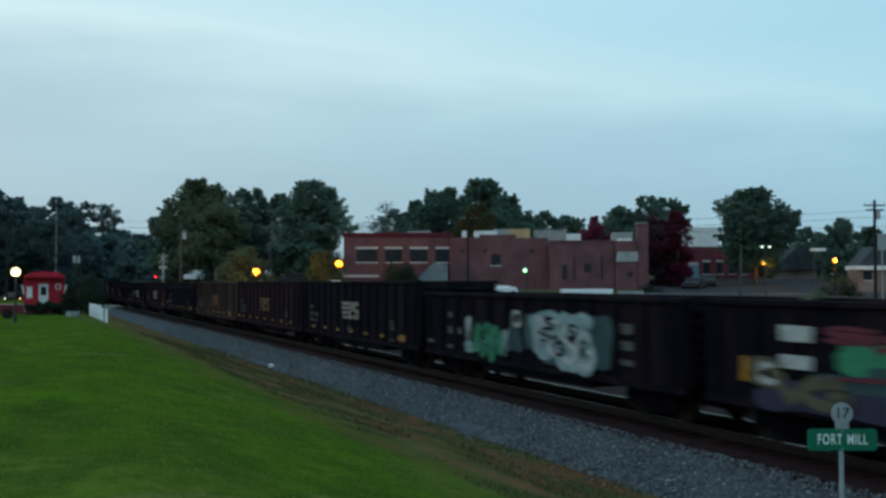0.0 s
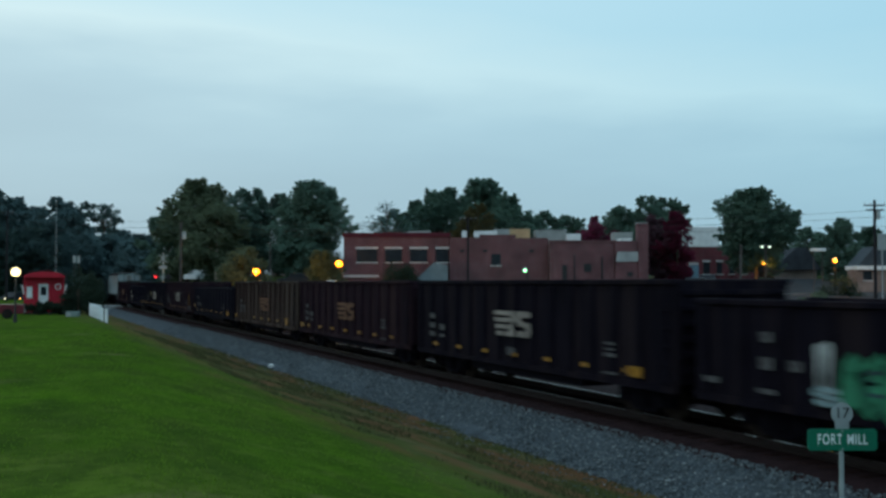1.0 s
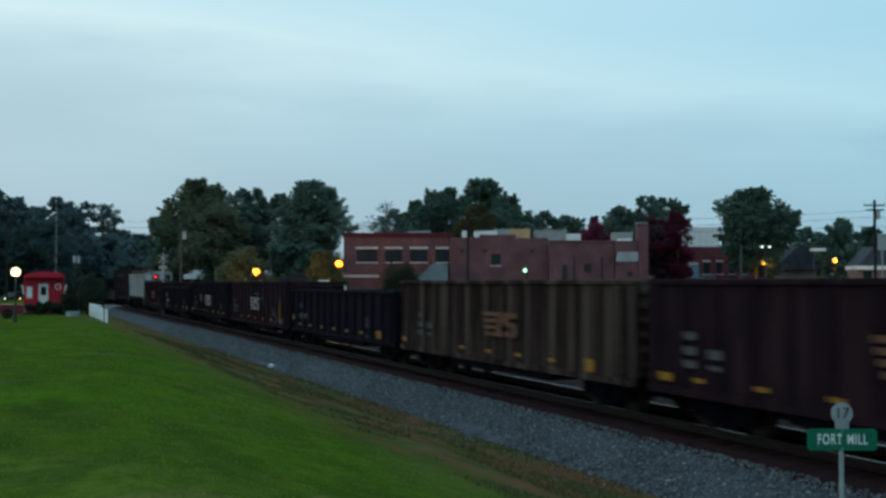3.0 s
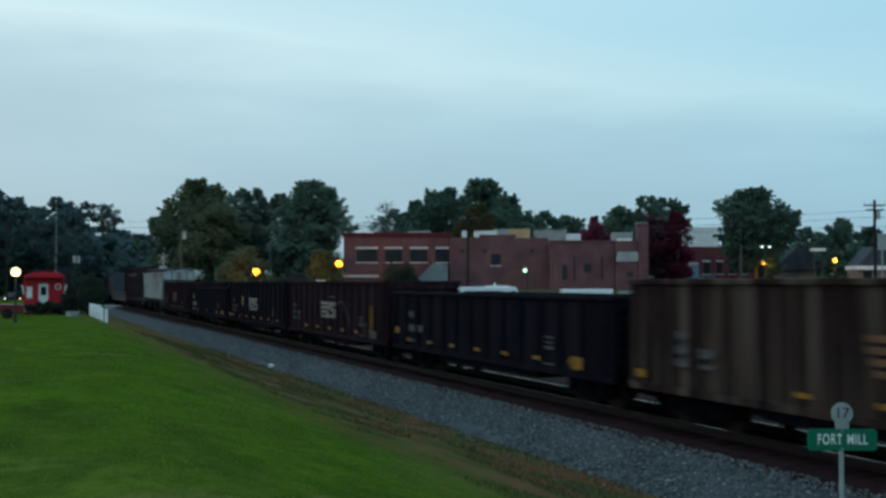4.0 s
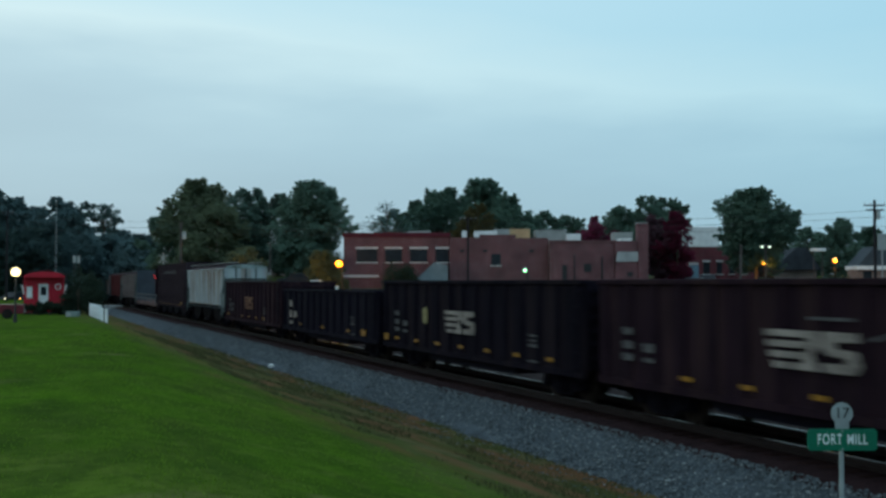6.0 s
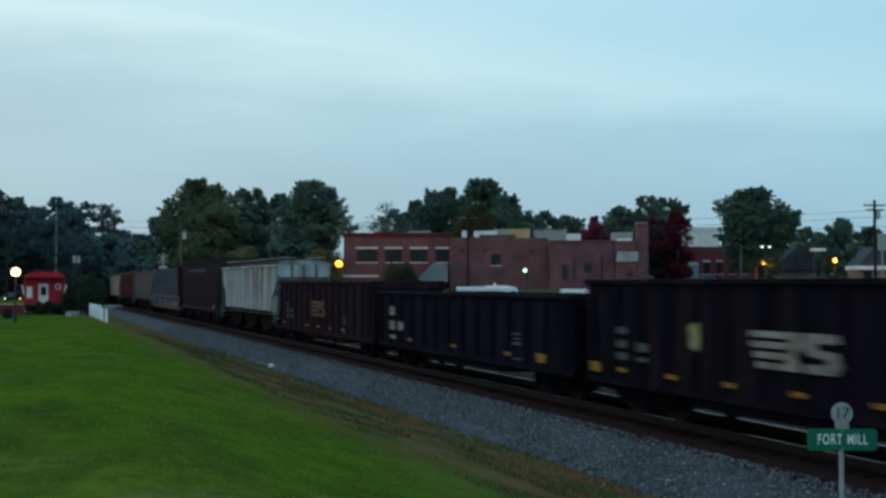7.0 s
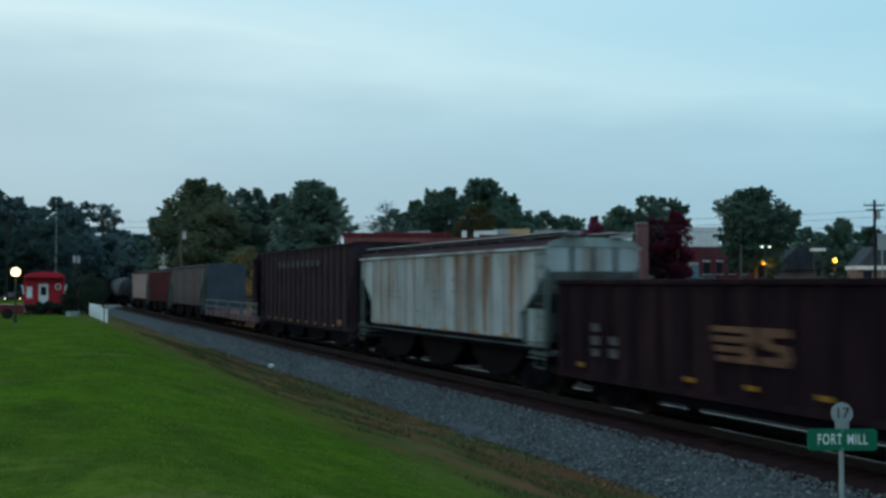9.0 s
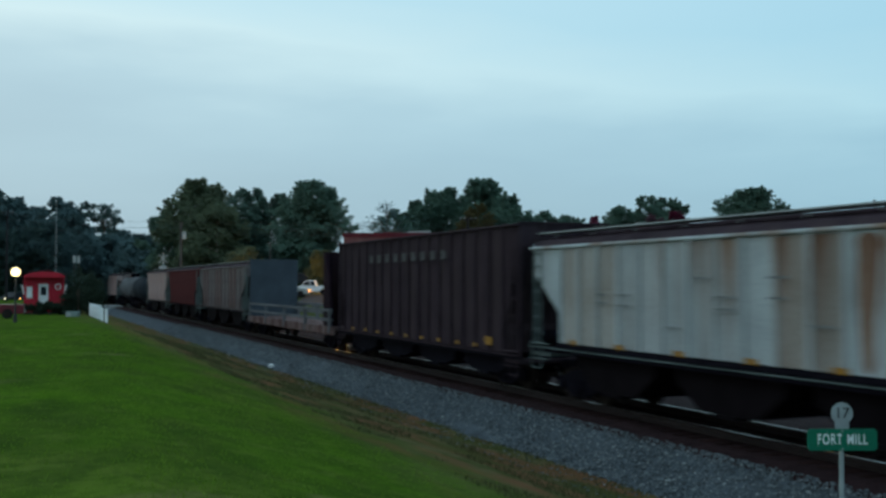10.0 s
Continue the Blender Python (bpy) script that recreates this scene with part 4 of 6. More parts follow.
        for s in (-1, 1):
            part("roof_end", shared(key + "cap", lambda b: prism(b, cap, "y", half, half + 0.03)), endpaint, car, m=pose(0, 0, 0) if s > 0 else pose(0, 0, 0, 0, 0, 180))
        part("hatch_trough", shared(key + "hatch", lambda b: box(b, -0.32, 0.32, -half + 0.8, half - 0.8, eave + 0.27, eave + 0.40, 0.03)), "chip", car)
        def board(b):
            for y in range(int(-half), int(half) + 1, 2):
                box(b, -0.02, 0.02, y - 0.03, y + 0.03, eave + 0.2, top - 0.05)
            box(b, -0.33, 0.33, -half - 0.3, half + 0.3, top - 0.035, top)
        for s in (-1, 1):
            part("running_board", shared(key + "board", board), "steel", car, m=pose(s * 0.85, 0, 0))
    else:
        for s in (-1, 1):
            part("end_rim", shared(key + "rim", lambda b: box(b, -1.5, 1.5, -0.06, 0.06, eave, eave + 0.05)), paint, car, m=pose(0, s * half, 0))
    for i in range(bays):
        c = -half + cut + (2 * half - 2 * cut) * (i + 0.5) / bays
        w = (half - cut) / bays
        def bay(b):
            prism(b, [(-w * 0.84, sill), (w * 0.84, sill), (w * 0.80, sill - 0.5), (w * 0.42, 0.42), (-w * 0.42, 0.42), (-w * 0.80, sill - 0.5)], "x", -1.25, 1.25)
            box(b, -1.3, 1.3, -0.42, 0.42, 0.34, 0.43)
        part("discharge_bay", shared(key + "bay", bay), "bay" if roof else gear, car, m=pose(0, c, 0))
    part("centre_sill", shared(key + "csill", lambda b: box(b, -0.40, 0.40, -half + 0.6, half - 0.6, 0.72, 1.1)), gear, car)
    running_gear(car, half, length / 2 - 2.2)
    CARS.append((car, y0))
    return car, half


def bulkhead_flat(y0, length):
    half = length / 2 - 0.4
    car = thing("bulkhead_flatcar", "faded red bulkhead flatcar, empty, with blue-grey end wall", "flatcar", pose(TRACK, y0, 0), "cars of the freight train")
    b = BM(); box(b, -1.5, 1.5, -half, half, 1.02, 1.14); box(b, -0.4, 0.4, -half, half, 0.55, 1.02)
    part("deck", b, "redflat", car)
    for s in (-1, 1):
        b = BM(); box(b, -0.06, 0.06, -half, half, 0.80, 1.18)
        part("side_sill", b, "redflat", car, m=pose(s * 1.5, 0, 0))
        b = BM(); box(b, -1.5, 1.5, -0.1, 0.0, 1.14, 4.65)
        for x in (-1.2, -0.4, 0.4, 1.2):
            box(b, x - 0.08, x + 0.08, 0.0, 0.22, 1.14, 4.6)
        inset = 0.25 if s > 0 else 1.6
        wall = part("bulkhead", b, "bluegrey" if s > 0 else "brown", car, m=pose(0, s * (half - inset), 0, 0, 0, 0 if s > 0 else 180))
        if s < 0:
            for x in (-1.46, -0.5, 0.5, 1.46):
                b = BM(); prism(b, [(0.0, 1.14), (1.3, 1.14), (0.9, 3.2), (0.35, 4.6), (0.0, 4.6)], "x", x - 0.05, x + 0.05)
                part("brace", b, "brown", wall)
        for z in (1.48, 1.92):
            b = BM(); box(b, -0.04, 0.04, -half + 0.3, half - 0.3, z - 0.06, z + 0.06)
            part("side_rail", b, "tankpale", car, m=pose(s * 1.5, 0, 0))
        for i in range(5):
            post = shared("flat_stake", lambda b: box(b, -0.07, 0.07, -0.09, 0.09, 0.85, 2.0))
            part("stake", post, "tankpale", car, m=pose(s * 1.53, -half + 0.5 + i * (2 * half - 1) / 4, 0))
    running_gear(car, half, length / 2 - 2.3)
    CARS.append((car, y0))


def tank_car(y0, length, paint, label):
    half = length / 2 - 0.5
    car = thing("tank_car", label, "tank car", pose(TRACK, y0, 0), "cars of the freight train")
    b = BM()
    rings = [(-half + 0.3, 0.5), (-half + 0.45, 1.0), (-half + 0.8, 1.32), (-half + 1.2, 1.45), (half - 1.2, 1.45), (half - 0.8, 1.32), (half - 0.45, 1.0), (half - 0.3, 0.5)]
    for (a, r), (c, q) in zip(rings, rings[1:]):
        tube(b, (0, a, 2.5), (0, c, 2.5), r, q, 28)
    part("tank", b, paint, car, smooth=True)
    b = BM(); tube(b, (0, 0, 3.85), (0, 0, 4.35), 0.55, 0.55, 18); box(b, -1.2, 1.2, -1.2, 1.2, 3.85, 3.9)
    part("dome_platform", b, "iron", car)
    b = BM(); box(b, -0.35, 0.35, -half, half, 0.7, 1.1)
    for s in (-1, 1):
        box(b, -1.4, 1.4, s * (half - 1.6) - 0.25, s * (half - 1.6) + 0.25, 0.95, 1.5)
    part("underframe", b, "iron", car)
    for s in (-1, 1):
        b = BM(); box(b, -1.45, 1.45, -0.3, 0.3, 1.05, 1.12); tube(b, (-1.4, 0.25, 1.1), (-1.4, 0.25, 2.1), 0.02); tube(b, (1.4, 0.25, 1.1), (1.4, 0.25, 2.1), 0.02); tube(b, (-1.4, 0.25, 2.1), (1.4, 0.25, 2.1), 0.02)
        part("end_rail", b, "iron", car, m=pose(0, s * (half - 0.1), 0, 0, 0, 0 if s > 0 else 180))
    running_gear(car, half, length / 2 - 2.2)
    CARS.append((car, y0))


TAPE = tuple((-6.0 + 2.0 * i, 0.36) for i in range(7))
numbers = lambda y: [("stencil_bar", y, 2.06, 0.42, 0.16, "stencil"), ("stencil_bar", y, 1.74, 0.42, 0.18, "stencil"),
                     ("stencil_bar", y - 0.85, 1.70, 0.46, 0.20, "stencil"), ("stencil_bar", y, 1.45, 0.46, 0.16, "stencil"), ("stencil_bar", y - 0.85, 1.42, 0.42, 0.10, "stencil")]
data = lambda y: [("stencil_bar", y, 1.72, 0.5, 0.06, "stencil"), ("stencil_bar", y, 1.58, 0.46, 0.05, "stencil"), ("stencil_bar", y, 1.44, 0.5, 0.09, "stencil"), ("stencil_bar", y, 1.0, 0.6, 0.05, "stencil")]
patch = lambda y, w=0.75, h=0.30: [("end_patch", y, 1.12, w * 0.72, h * 0.8, "yellow")]


def build_train():
    LOW, TALL = 2.87, 3.28
    ends = [2.2, 18.4, 34.35, 50.75, 67.3, 83.7, 100.2, 116.3, 132.5, 148.7, 165.15, 182.4, 201.2, 220.3, 238.6, 256.0, 272.7, 289.5, 306.5, 323.5, 340.5, 357.5]
    c = [(a + b) / 2 for a, b in zip(ends, ends[1:])]
    n = [b - a for a, b in zip(ends, ends[1:])]
    gondola(c[0], n[0], LOW, "black", "low black gondola car covered in coloured spray paint", 13,
            extra=[("data_panel", 4.95, 2.25, 0.85, 0.30, "spraywhite"), ("data_panel", 4.95, 1.72, 0.85, 0.26, "spraywhite"), ("end_patch", 6.4, 1.5, 0.22, 0.5, "yellow")],
            letters=[(-1, 6.1, 1.02, 11.5, 0.05, 0.46, "spraypurple"), (-2, 4.6, 1.40, 10.0, 0.06, 0.40, "sprayteal"), (-3, 5.4, 1.24, 9.5, 0.10, 0.22, "spraypurple"), (4, 2.6, 0.9, 5.0, 0.7, 0.3, "spraypurple"), (4, 3.7, 1.66, 3.2, 0.34, 0.24, "spraygreen"),
                     (-1, 3.9, 1.86, 9.5, 0.05, 0.50, "spraygreen"), (-2, 3.2, 1.66, 7.5, 0.08, 0.30, "sprayteal"), (-3, 3.8, 2.00, 8.0, 0.05, 0.20, "spraygreen"),
                     (0, 4.3, 2.14, 1.5, 0.26, 0.09, "sprayred"), (3, 3.6, 2.02, 1.7, 0.36, 0.10, "sprayred"), (-2, 4.0, 2.30, 8.5, 0.07, 0.12, "sprayred"), (-1, 4.2, 1.52, 8.0, 0.05, 0.08, "sprayred"),
                     (0, 6.2, 1.28, 1.0, 0.42, 0.20, "sprayolive"), (3, 5.6, 1.00, 1.3, 0.46, 0.24, "sprayolive"), (2, 4.7, 0.98, 1.1, 0.44, 0.22, "sprayolive"), (1, 5.9, 1.30, 0.5, 0.34, 0.12, "spraywhite"),
                     (6, 1.6, 1.06, 1.2, 0.9, 0.16, "spraypurple"), (2, -0.2, 1.06, 1.3, 0.9, 0.18, "sprayolive"), (0, -2.2, 1.04, 1.4, 0.9, 0.18, "sprayblue")])
    gondola(c[1], n[1], LOW, "black", "low black gondola car with white and green spray paint", 13,
            extra=[("stencil_bar", 5.3, 2.15, 0.3, 0.2, "stencil"), ("stencil_bar", 5.3, 1.64, 0.34, 0.24, "stencil"), ("stencil_bar", 4.5, 1.64, 0.3, 0.2, "stencil"), ("stencil_bar", 5.3, 1.1, 0.5, 0.10, "stencil"), ("stencil_bar", 7.0, 1.2, 0.5, 0.12, "stencil"), ("stencil_bar", -5.4, 2.1, 0.5, 0.25, "stencil"), ("stencil_bar", -5.4, 1.7, 0.5, 0.22, "stencil"), ("stencil_bar", -5.4, 1.3, 0.5, 0.14, "stencil")],
            letters=[(-1, -0.1, 1.86, 4.7, 0.05, 0.95, "sprayteal"), (-2, -1.2, 1.30, 3.5, 0.05, 0.55, "sprayteal"), (-3, 1.0, 1.62, 0.9, 0.04, 0.75, "sprayteal"),
                     (4, 3.2, 0.98, 1.9, 0.86, 0.40, "spraygreen"), (4, 3.0, 1.02, 1.6, 0.78, 0.34, "spraygreen"), (4, 2.6, 1.1, 1.2, 0.8, 0.16, "spraygreen"),
                     (1, 2.75, 1.28, 0.45, 0.42, 0.07, "sprayteal"), (0, 1.95, 1.15, 0.40, 0.45, 0.09, "sprayteal"),
                     (3, 3.85, 1.00, 0.22, 1.15, 0.26, "spraywhite"), (0, 4.0, 1.02, 0.7, 0.28, 0.10, "sprayblue"), (3, 1.25, 1.05, 0.35, 0.80, 0.17, "sprayblue"), (1, 0.52, 2.05, 0.5, 0.24, 0.26, "spraywhite"),
                     (4, -0.75, 1.35, 1.7, 0.95, 0.30, "sprayblue"), (4, -2.1, 1.0, 1.9, 1.2, 0.30, "sprayblue"),
                     (3, -0.60, 1.30, 0.75, 1.05, 0.30, "sprayblue"), (1, -1.00, 1.22, 0.80, 1.10, 0.30, "sprayblue"), (6, -1.45, 1.10, 0.85, 1.22, 0.28, "sprayblue"), (2, -1.95, 1.02, 0.90, 1.28, 0.30, "sprayblue"),
                     (1, -2.55, 0.98, 0.80, 1.30, 0.28, "sprayblue"), (0, -3.05, 0.94, 1.00, 1.36, 0.30, "sprayblue"), (3, -2.9, 0.92, 1.15, 0.70, 0.24, "sprayblue"),
                     (6, -0.95, 1.50, 0.5, 0.72, 0.16, "spraywhite"), (1, -1.70, 1.30, 0.6, 0.9, 0.15, "spraywhite"), (0, -2.35, 1.12, 0.8, 0.9, 0.16, "spraywhite"), (2, -3.15, 1.02, 0.8, 0.9, 0.16, "spraywhite"),
                     (1, -1.25, 1.62, 0.35, 0.34, 0.08, "sprayteal"), (2, -2.0, 1.28, 0.5, 0.36, 0.10, "black"), (0, -2.75, 1.75, 0.4, 0.35, 0.09, "black"), (6, -3.35, 1.25, 0.4, 0.45, 0.09, "sprayteal"), (0, -1.5, 1.95, 0.5, 0.3, 0.08, "black")])
    gondola(c[2], n[2], TALL, "black", "tall black gondola car with a cream stencilled emblem", 15, emblem=(0.1, 2.00, "logo", 1.0), tape=TAPE, extra=numbers(6.3) + data(-5.2) + patch(-6.3, 0.8, 0.3) + [("chalk_smear", 0.2, 1.2, 0.5, 0.22, "stencil")])
    gondola(c[3], n[3], TALL, "brown", "tall brown gondola car with a faded orange emblem", 15, emblem=(-0.1, 1.95, "logotan", 1.0), tape=TAPE, extra=numbers(6.3) + data(-5.0) + patch(7.2, 0.7, 0.22))
    gondola(c[4], n[4], TALL, "streaky", "tall brown gondola car with pale weathered streaks", 15, emblem=(-0.8, 1.95, "logotan", 1.0), tape=TAPE[1:5], extra=numbers(5.7) + patch(-6.0, 0.6, 0.4) + patch(7.3, 0.5, 0.22))
    gondola(c[5], n[5], LOW, "blueblack", "low blue-black gondola car with yellow reflective tape", 14, tape=TAPE, extra=[("stencil_bar", 5.75, 2.06, 0.42, 0.22, "stencil"), ("stencil_bar", 5.7, 1.56, 0.6, 0.24, "stencil"), ("stencil_bar", 4.85, 1.56, 0.46, 0.24, "stencil"), ("stencil_bar", 5.7, 1.12, 0.6, 0.08, "stencil"), ("end_patch", 7.2, 1.42, 0.34, 0.22, "yellow")] + data(-4.7) + patch(-6.2, 0.75, 0.4))
    gondola(c[6], n[6], TALL, "brown", "tall brown gondola car with white emblem and orange patch", 15, emblem=(0.2, 1.95, "logo", 1.0), tape=TAPE[:6],
            extra=numbers(6.3) + data(-4.6) + [("repair_patch", -6.0, 1.75, 0.36, 1.0, "ochrepaint"), ("stencil_bar", -0.3, 2.55, 1.1, 0.06, "stencil"), ("stencil_bar", -6.2, 1.1, 0.9, 0.3, "stencil")], letters=[(5, -1.2, 1.30, 2.0, 1.05, 0.05, "stencil"), (0, -5.0, 1.0, 0.5, 0.5, 0.04, "stencil")])
    gondola(c[7], n[7], TALL, "black", "tall black gondola car with white emblem and cream blotch", 15, emblem=(0.1, 1.90, "logo", 1.0), tape=TAPE, extra=numbers(6.0) + patch(7.2, 0.6, 0.3) + data(-5.0),
            sprays=[(3.15, 2.05, 0.34, 0.62, "creamblot", 31)])
    gondola(c[8], n[8], LOW, "blueblack", "low blue-black gondola car with white number bars", 14, tape=TAPE[1:6:2], extra=[("number_bar", 5.95, 2.12, 0.5, 0.32, "logo"), ("number_bar", 5.95, 1.58, 0.5, 0.34, "logo"), ("number_bar", 5.05, 1.58, 0.55, 0.32, "logo"), ("stencil_bar", 5.9, 1.14, 0.6, 0.14, "logo")] + data(-4.6) + patch(-6.1, 0.7, 0.3))
    gondola(c[9], n[9], TALL, "brown", "tall oxide brown gondola car with an orange emblem", 15, emblem=(0.0, 1.95, "logotan", 1.0), tape=TAPE[1:5], extra=[("stencil_bar", 5.9, 2.08, 0.36, 0.2, "stencil"), ("stencil_bar", 5.9, 1.76, 0.4, 0.22, "stencil"), ("stencil_bar", 5.9, 1.46, 0.36, 0.18, "stencil"), ("stencil_bar", 5.05, 1.78, 0.4, 0.2, "stencil"), ("stencil_bar", 5.05, 1.48, 0.38, 0.22, "stencil")] + data(-4.2) + patch(6.6, 0.35, 0.14))
    car, half = hopper(c[10], n[10], 4.20, 4.62, "hopperpaint", "hopperend", "rust-streaked light grey covered hopper car", "covered_hopper", 15, True, 3, cut=1.55)
    marks(car, -1.5 - 0.088, [("stencil_bar", y, z, w * 0.7, 0.04, "hoppermark") for y, z, w in ((4.4, 2.9, 0.6), (4.4, 2.7, 0.6), (3.4, 2.9, 0.8), (3.4, 2.65, 0.8), (0.4, 3.3, 0.8), (-0.4, 2.9, 0.9), (-0.4, 2.65, 0.9), (-2.0, 3.3, 0.8), (-2.0, 2.9, 0.7), (1.4, 2.2, 0.6), (-3.2, 2.4, 0.9))]
          + [("reflector", y, 1.64, 0.36, 0.12, "yellow") for y in (5.8, 3.6, 1.2, -1.2, -3.6, -5.8)])
    car, half = hopper(c[11], n[11], 4.93, 4.98, "chip", "chip", "tall dark woodchip hopper car with vertical posts", "woodchip_hopper", 17, False, 4, sill=1.12, cut=0.9)
    marks(car, -1.5 - 0.082, [("reflector", y, 1.25, 0.3, 0.10, "yellow") for y in (6.6, 5.0, 3.4, 1.8, 0.2, -1.4, -3.0, -4.6, -6.0)] + [("end_patch", -7.0, 1.42, 0.5, 0.25, "yellow")]
          + [("stencil_bar", 4.2 - 0.95 * i, 4.15, 0.42, 0.32, "stencil") for i in range(9)])
    bulkhead_flat(c[12], n[12])
    hopper(c[13], n[13], 4.25, 4.6, "greyhopper", "greyhopper", "grey covered hopper car with brown stripes", "covered_hopper", 12, True, 3)
    hopper(c[14], n[14], 4.25, 4.6, "redhopper", "redhopper", "oxide red covered hopper car", "covered_hopper", 12, True, 3)
    hopper(c[15], n[15], 4.20, 4.6, "pinkhopper", "greyhopper", "pinkish grey covered hopper car", "covered_hopper", 6, True, 2)
    tank_car(c[16], n[16], "tank", "slate blue tank car")
    tank_car(c[17], n[17], "tankpale", "pale grey tank car")
    hopper(c[18], n[18], 4.20, 4.6, "pinkhopper", "greyhopper", "white and pink covered hopper car", "covered_hopper", 12, True, 3)
    hopper(c[19], n[19], 4.20, 4.6, "greyhopper", "greyhopper", "grey covered hopper car with brown stripes", "covered_hopper", 12, True, 3)
    hopper(c[20], n[20], 4.20, 4.6, "redhopper", "redhopper", "oxide red covered hopper car", "covered_hopper", 12, True, 3)


build_train()


# ---- trees ----
def crown_mesh(clumps, per, leaf, rnd, z_flat=0.8):
    """Leaf clusters: clumps of small tilted leaves spread through ellipsoids (x, y, z, rx, rz, share of leaves)."""
    v, f = [], []
    for cx, cy, cz, rx, rz, share in clumps:
        for _ in range(int(per * share)):
            d = Vector((rnd.gauss(0, 1), rnd.gauss(0, 1), rnd.gauss(0, 1))).normalized() * (rnd.random() ** 0.45)
            p = Vector((cx + d.x * rx, cy + d.y * rx, cz + d.z * rz))
            a = Vector((rnd.gauss(0, 1), rnd.gauss(0, 1), rnd.gauss(0, 0.6))).normalized()
            b = a.orthogonal().normalized()
            s = leaf * rnd.uniform(0.6, 1.4)
            k = len(v)
            v += [p - a * s, p + b * s * 0.55, p + a * s, p - b * s * 0.55]
            f.append((k, k + 1, k + 2, k + 3))
    me = bpy.data.meshes.new("crown")
    me.from_pydata(v, [], f)
    return me


TREES = random.Random(21)


def tree(e, n, height, width, leaves, label, base=0.0, bark="bark", trunk_h=0.3, clumps=34, per=110, leaf=0.26, shape="round", bare=False):
    """A tree on the town grid: trunk, limbs and a crown of leaf clumps."""
    rnd = random.Random(TREES.randint(0, 10 ** 6))
    t = thing("tree", label, "tree", town(e, n, base, rnd.uniform(0, 360)), "trees of the town")
    b = BM()
    r = 0.022 * height
    top = height * 0.8
    steps = 6
    spine = [(Vector((rnd.uniform(-1, 1) * 0.015 * height, rnd.uniform(-1, 1) * 0.015 * height, top * i / steps)), r * (1 - 0.8 * i / steps)) for i in range(1, steps + 1)]
    limb_tube(b, [(0, 0, -0.2)] + [q for q, _ in spine], [r * 1.15] + [q for _, q in spine], 9)
    part("trunk", b, bark, t)
    cl = []
    z0 = height * trunk_h
    for i in range(clumps):
        h = (i + rnd.random()) / clumps
        z = z0 + (height - z0) * h
        if shape == "cone":
            R = width / 2 * (1 - h) ** 0.8 + 0.25
        elif shape == "tall":
            R = width / 2 * math.sin(math.pi * (0.14 + 0.80 * h)) ** 0.6
        else:
            R = width / 2 * max(math.sin(math.pi * (0.12 + 0.84 * h)), 0.1) ** 0.75
        a = rnd.uniform(0, 6.283)
        k = R * rnd.random() ** 0.5 * rnd.uniform(0.8, 1.05)
        s = width * rnd.uniform(0.11, 0.185) * (0.72 if h > 0.85 else 1)
        p = Vector((math.cos(a) * k, math.sin(a) * k, z - s * 0.4))
        cl.append((p.x, p.y, p.z, s, s * 0.72, 1.0))
        # sprigs that break the outline
        out = Vector((p.x, p.y, (p.z - z0 - (height - z0) * 0.4) * 0.9)).normalized()
        for _ in range(5):
            d = (out + 0.75 * Vector((rnd.gauss(0, 1), rnd.gauss(0, 1), rnd.gauss(0.15, 0.7)))).normalized()
            q, far, thick = p, s * rnd.uniform(0.85, 1.40), s * rnd.uniform(0.20, 0.32)
            for k3 in (0.62, 0.82, 1.0):
                c3 = q + d * far * k3
                if z0 - 0.03 * height < c3.z < height * 1.01:
                    cl.append((c3.x, c3.y, c3.z, thick * (1.5 - k3 * 0.7), thick * (1.1 - k3 * 0.55), 0.055))
        if i % 4 == 0 or bare:
            j = min(int(max(z * 0.75, 0) / top * steps), steps - 1)
            q, qr = spine[j]
            midp = q.lerp(p, 0.5) + Vector((0, 0, 0.05 * height))
            lim = BM()
            limb_tube(lim, [q, midp, p], [qr * 0.55, qr * 0.34, 0.03], 5)
            part("limb", lim, bark, t)
    if not bare:
        # the inner crown, denser and darker behind the outer clumps
        for i in range(clumps // 2):
            h = 0.08 + 0.78 * (i + 0.5) / (clumps // 2)
            R = width / 2 * 0.5 * math.sin(math.pi * (0.15 + 0.75 * h))
            a = rnd.uniform(0, 6.283)
            cl.append((math.cos(a) * R, math.sin(a) * R, z0 + (height - z0) * h, width * 0.17, width * 0.15, 1.0))
    me = crown_mesh(cl, per // 9 if bare else per, leaf, rnd)
    part("crown", me, leaves, t)
    return t


def bush(e, n, w, h, leaves, label, base=0.0, seed=1, depth=None, name="bush", thick=1.0):
    rnd = random.Random(seed)
    t = thing(name, label, name, town(e, n, base))
    depth = depth or w
    cl = []
    k = max(6, int(w * 5 * thick))
    for _ in range(k):
        x, y = rnd.uniform(-0.42, 0.42) * w, rnd.uniform(-0.4, 0.4) * depth
        zz = h * rnd.uniform(0.25, 0.8) * (1 - 0.5 * (abs(x) / w * 2) ** 2)
        cl.append((x, y, zz, min(w, depth) * 0.22, h * 0.22, 1.0))
    part("foliage", crown_mesh(cl, 120, 0.13, rnd), leaves, t)
    b = BM()
    for _ in range(5):
        x, y = rnd.uniform(-0.3, 0.3) * w, rnd.uniform(-0.2, 0.2) * depth
        tube(b, (x * 0.5, y * 0.5, -0.1), (x, y, h * 0.6), 0.04, 0.015, 5)
    part("stems", b, "bark", t)


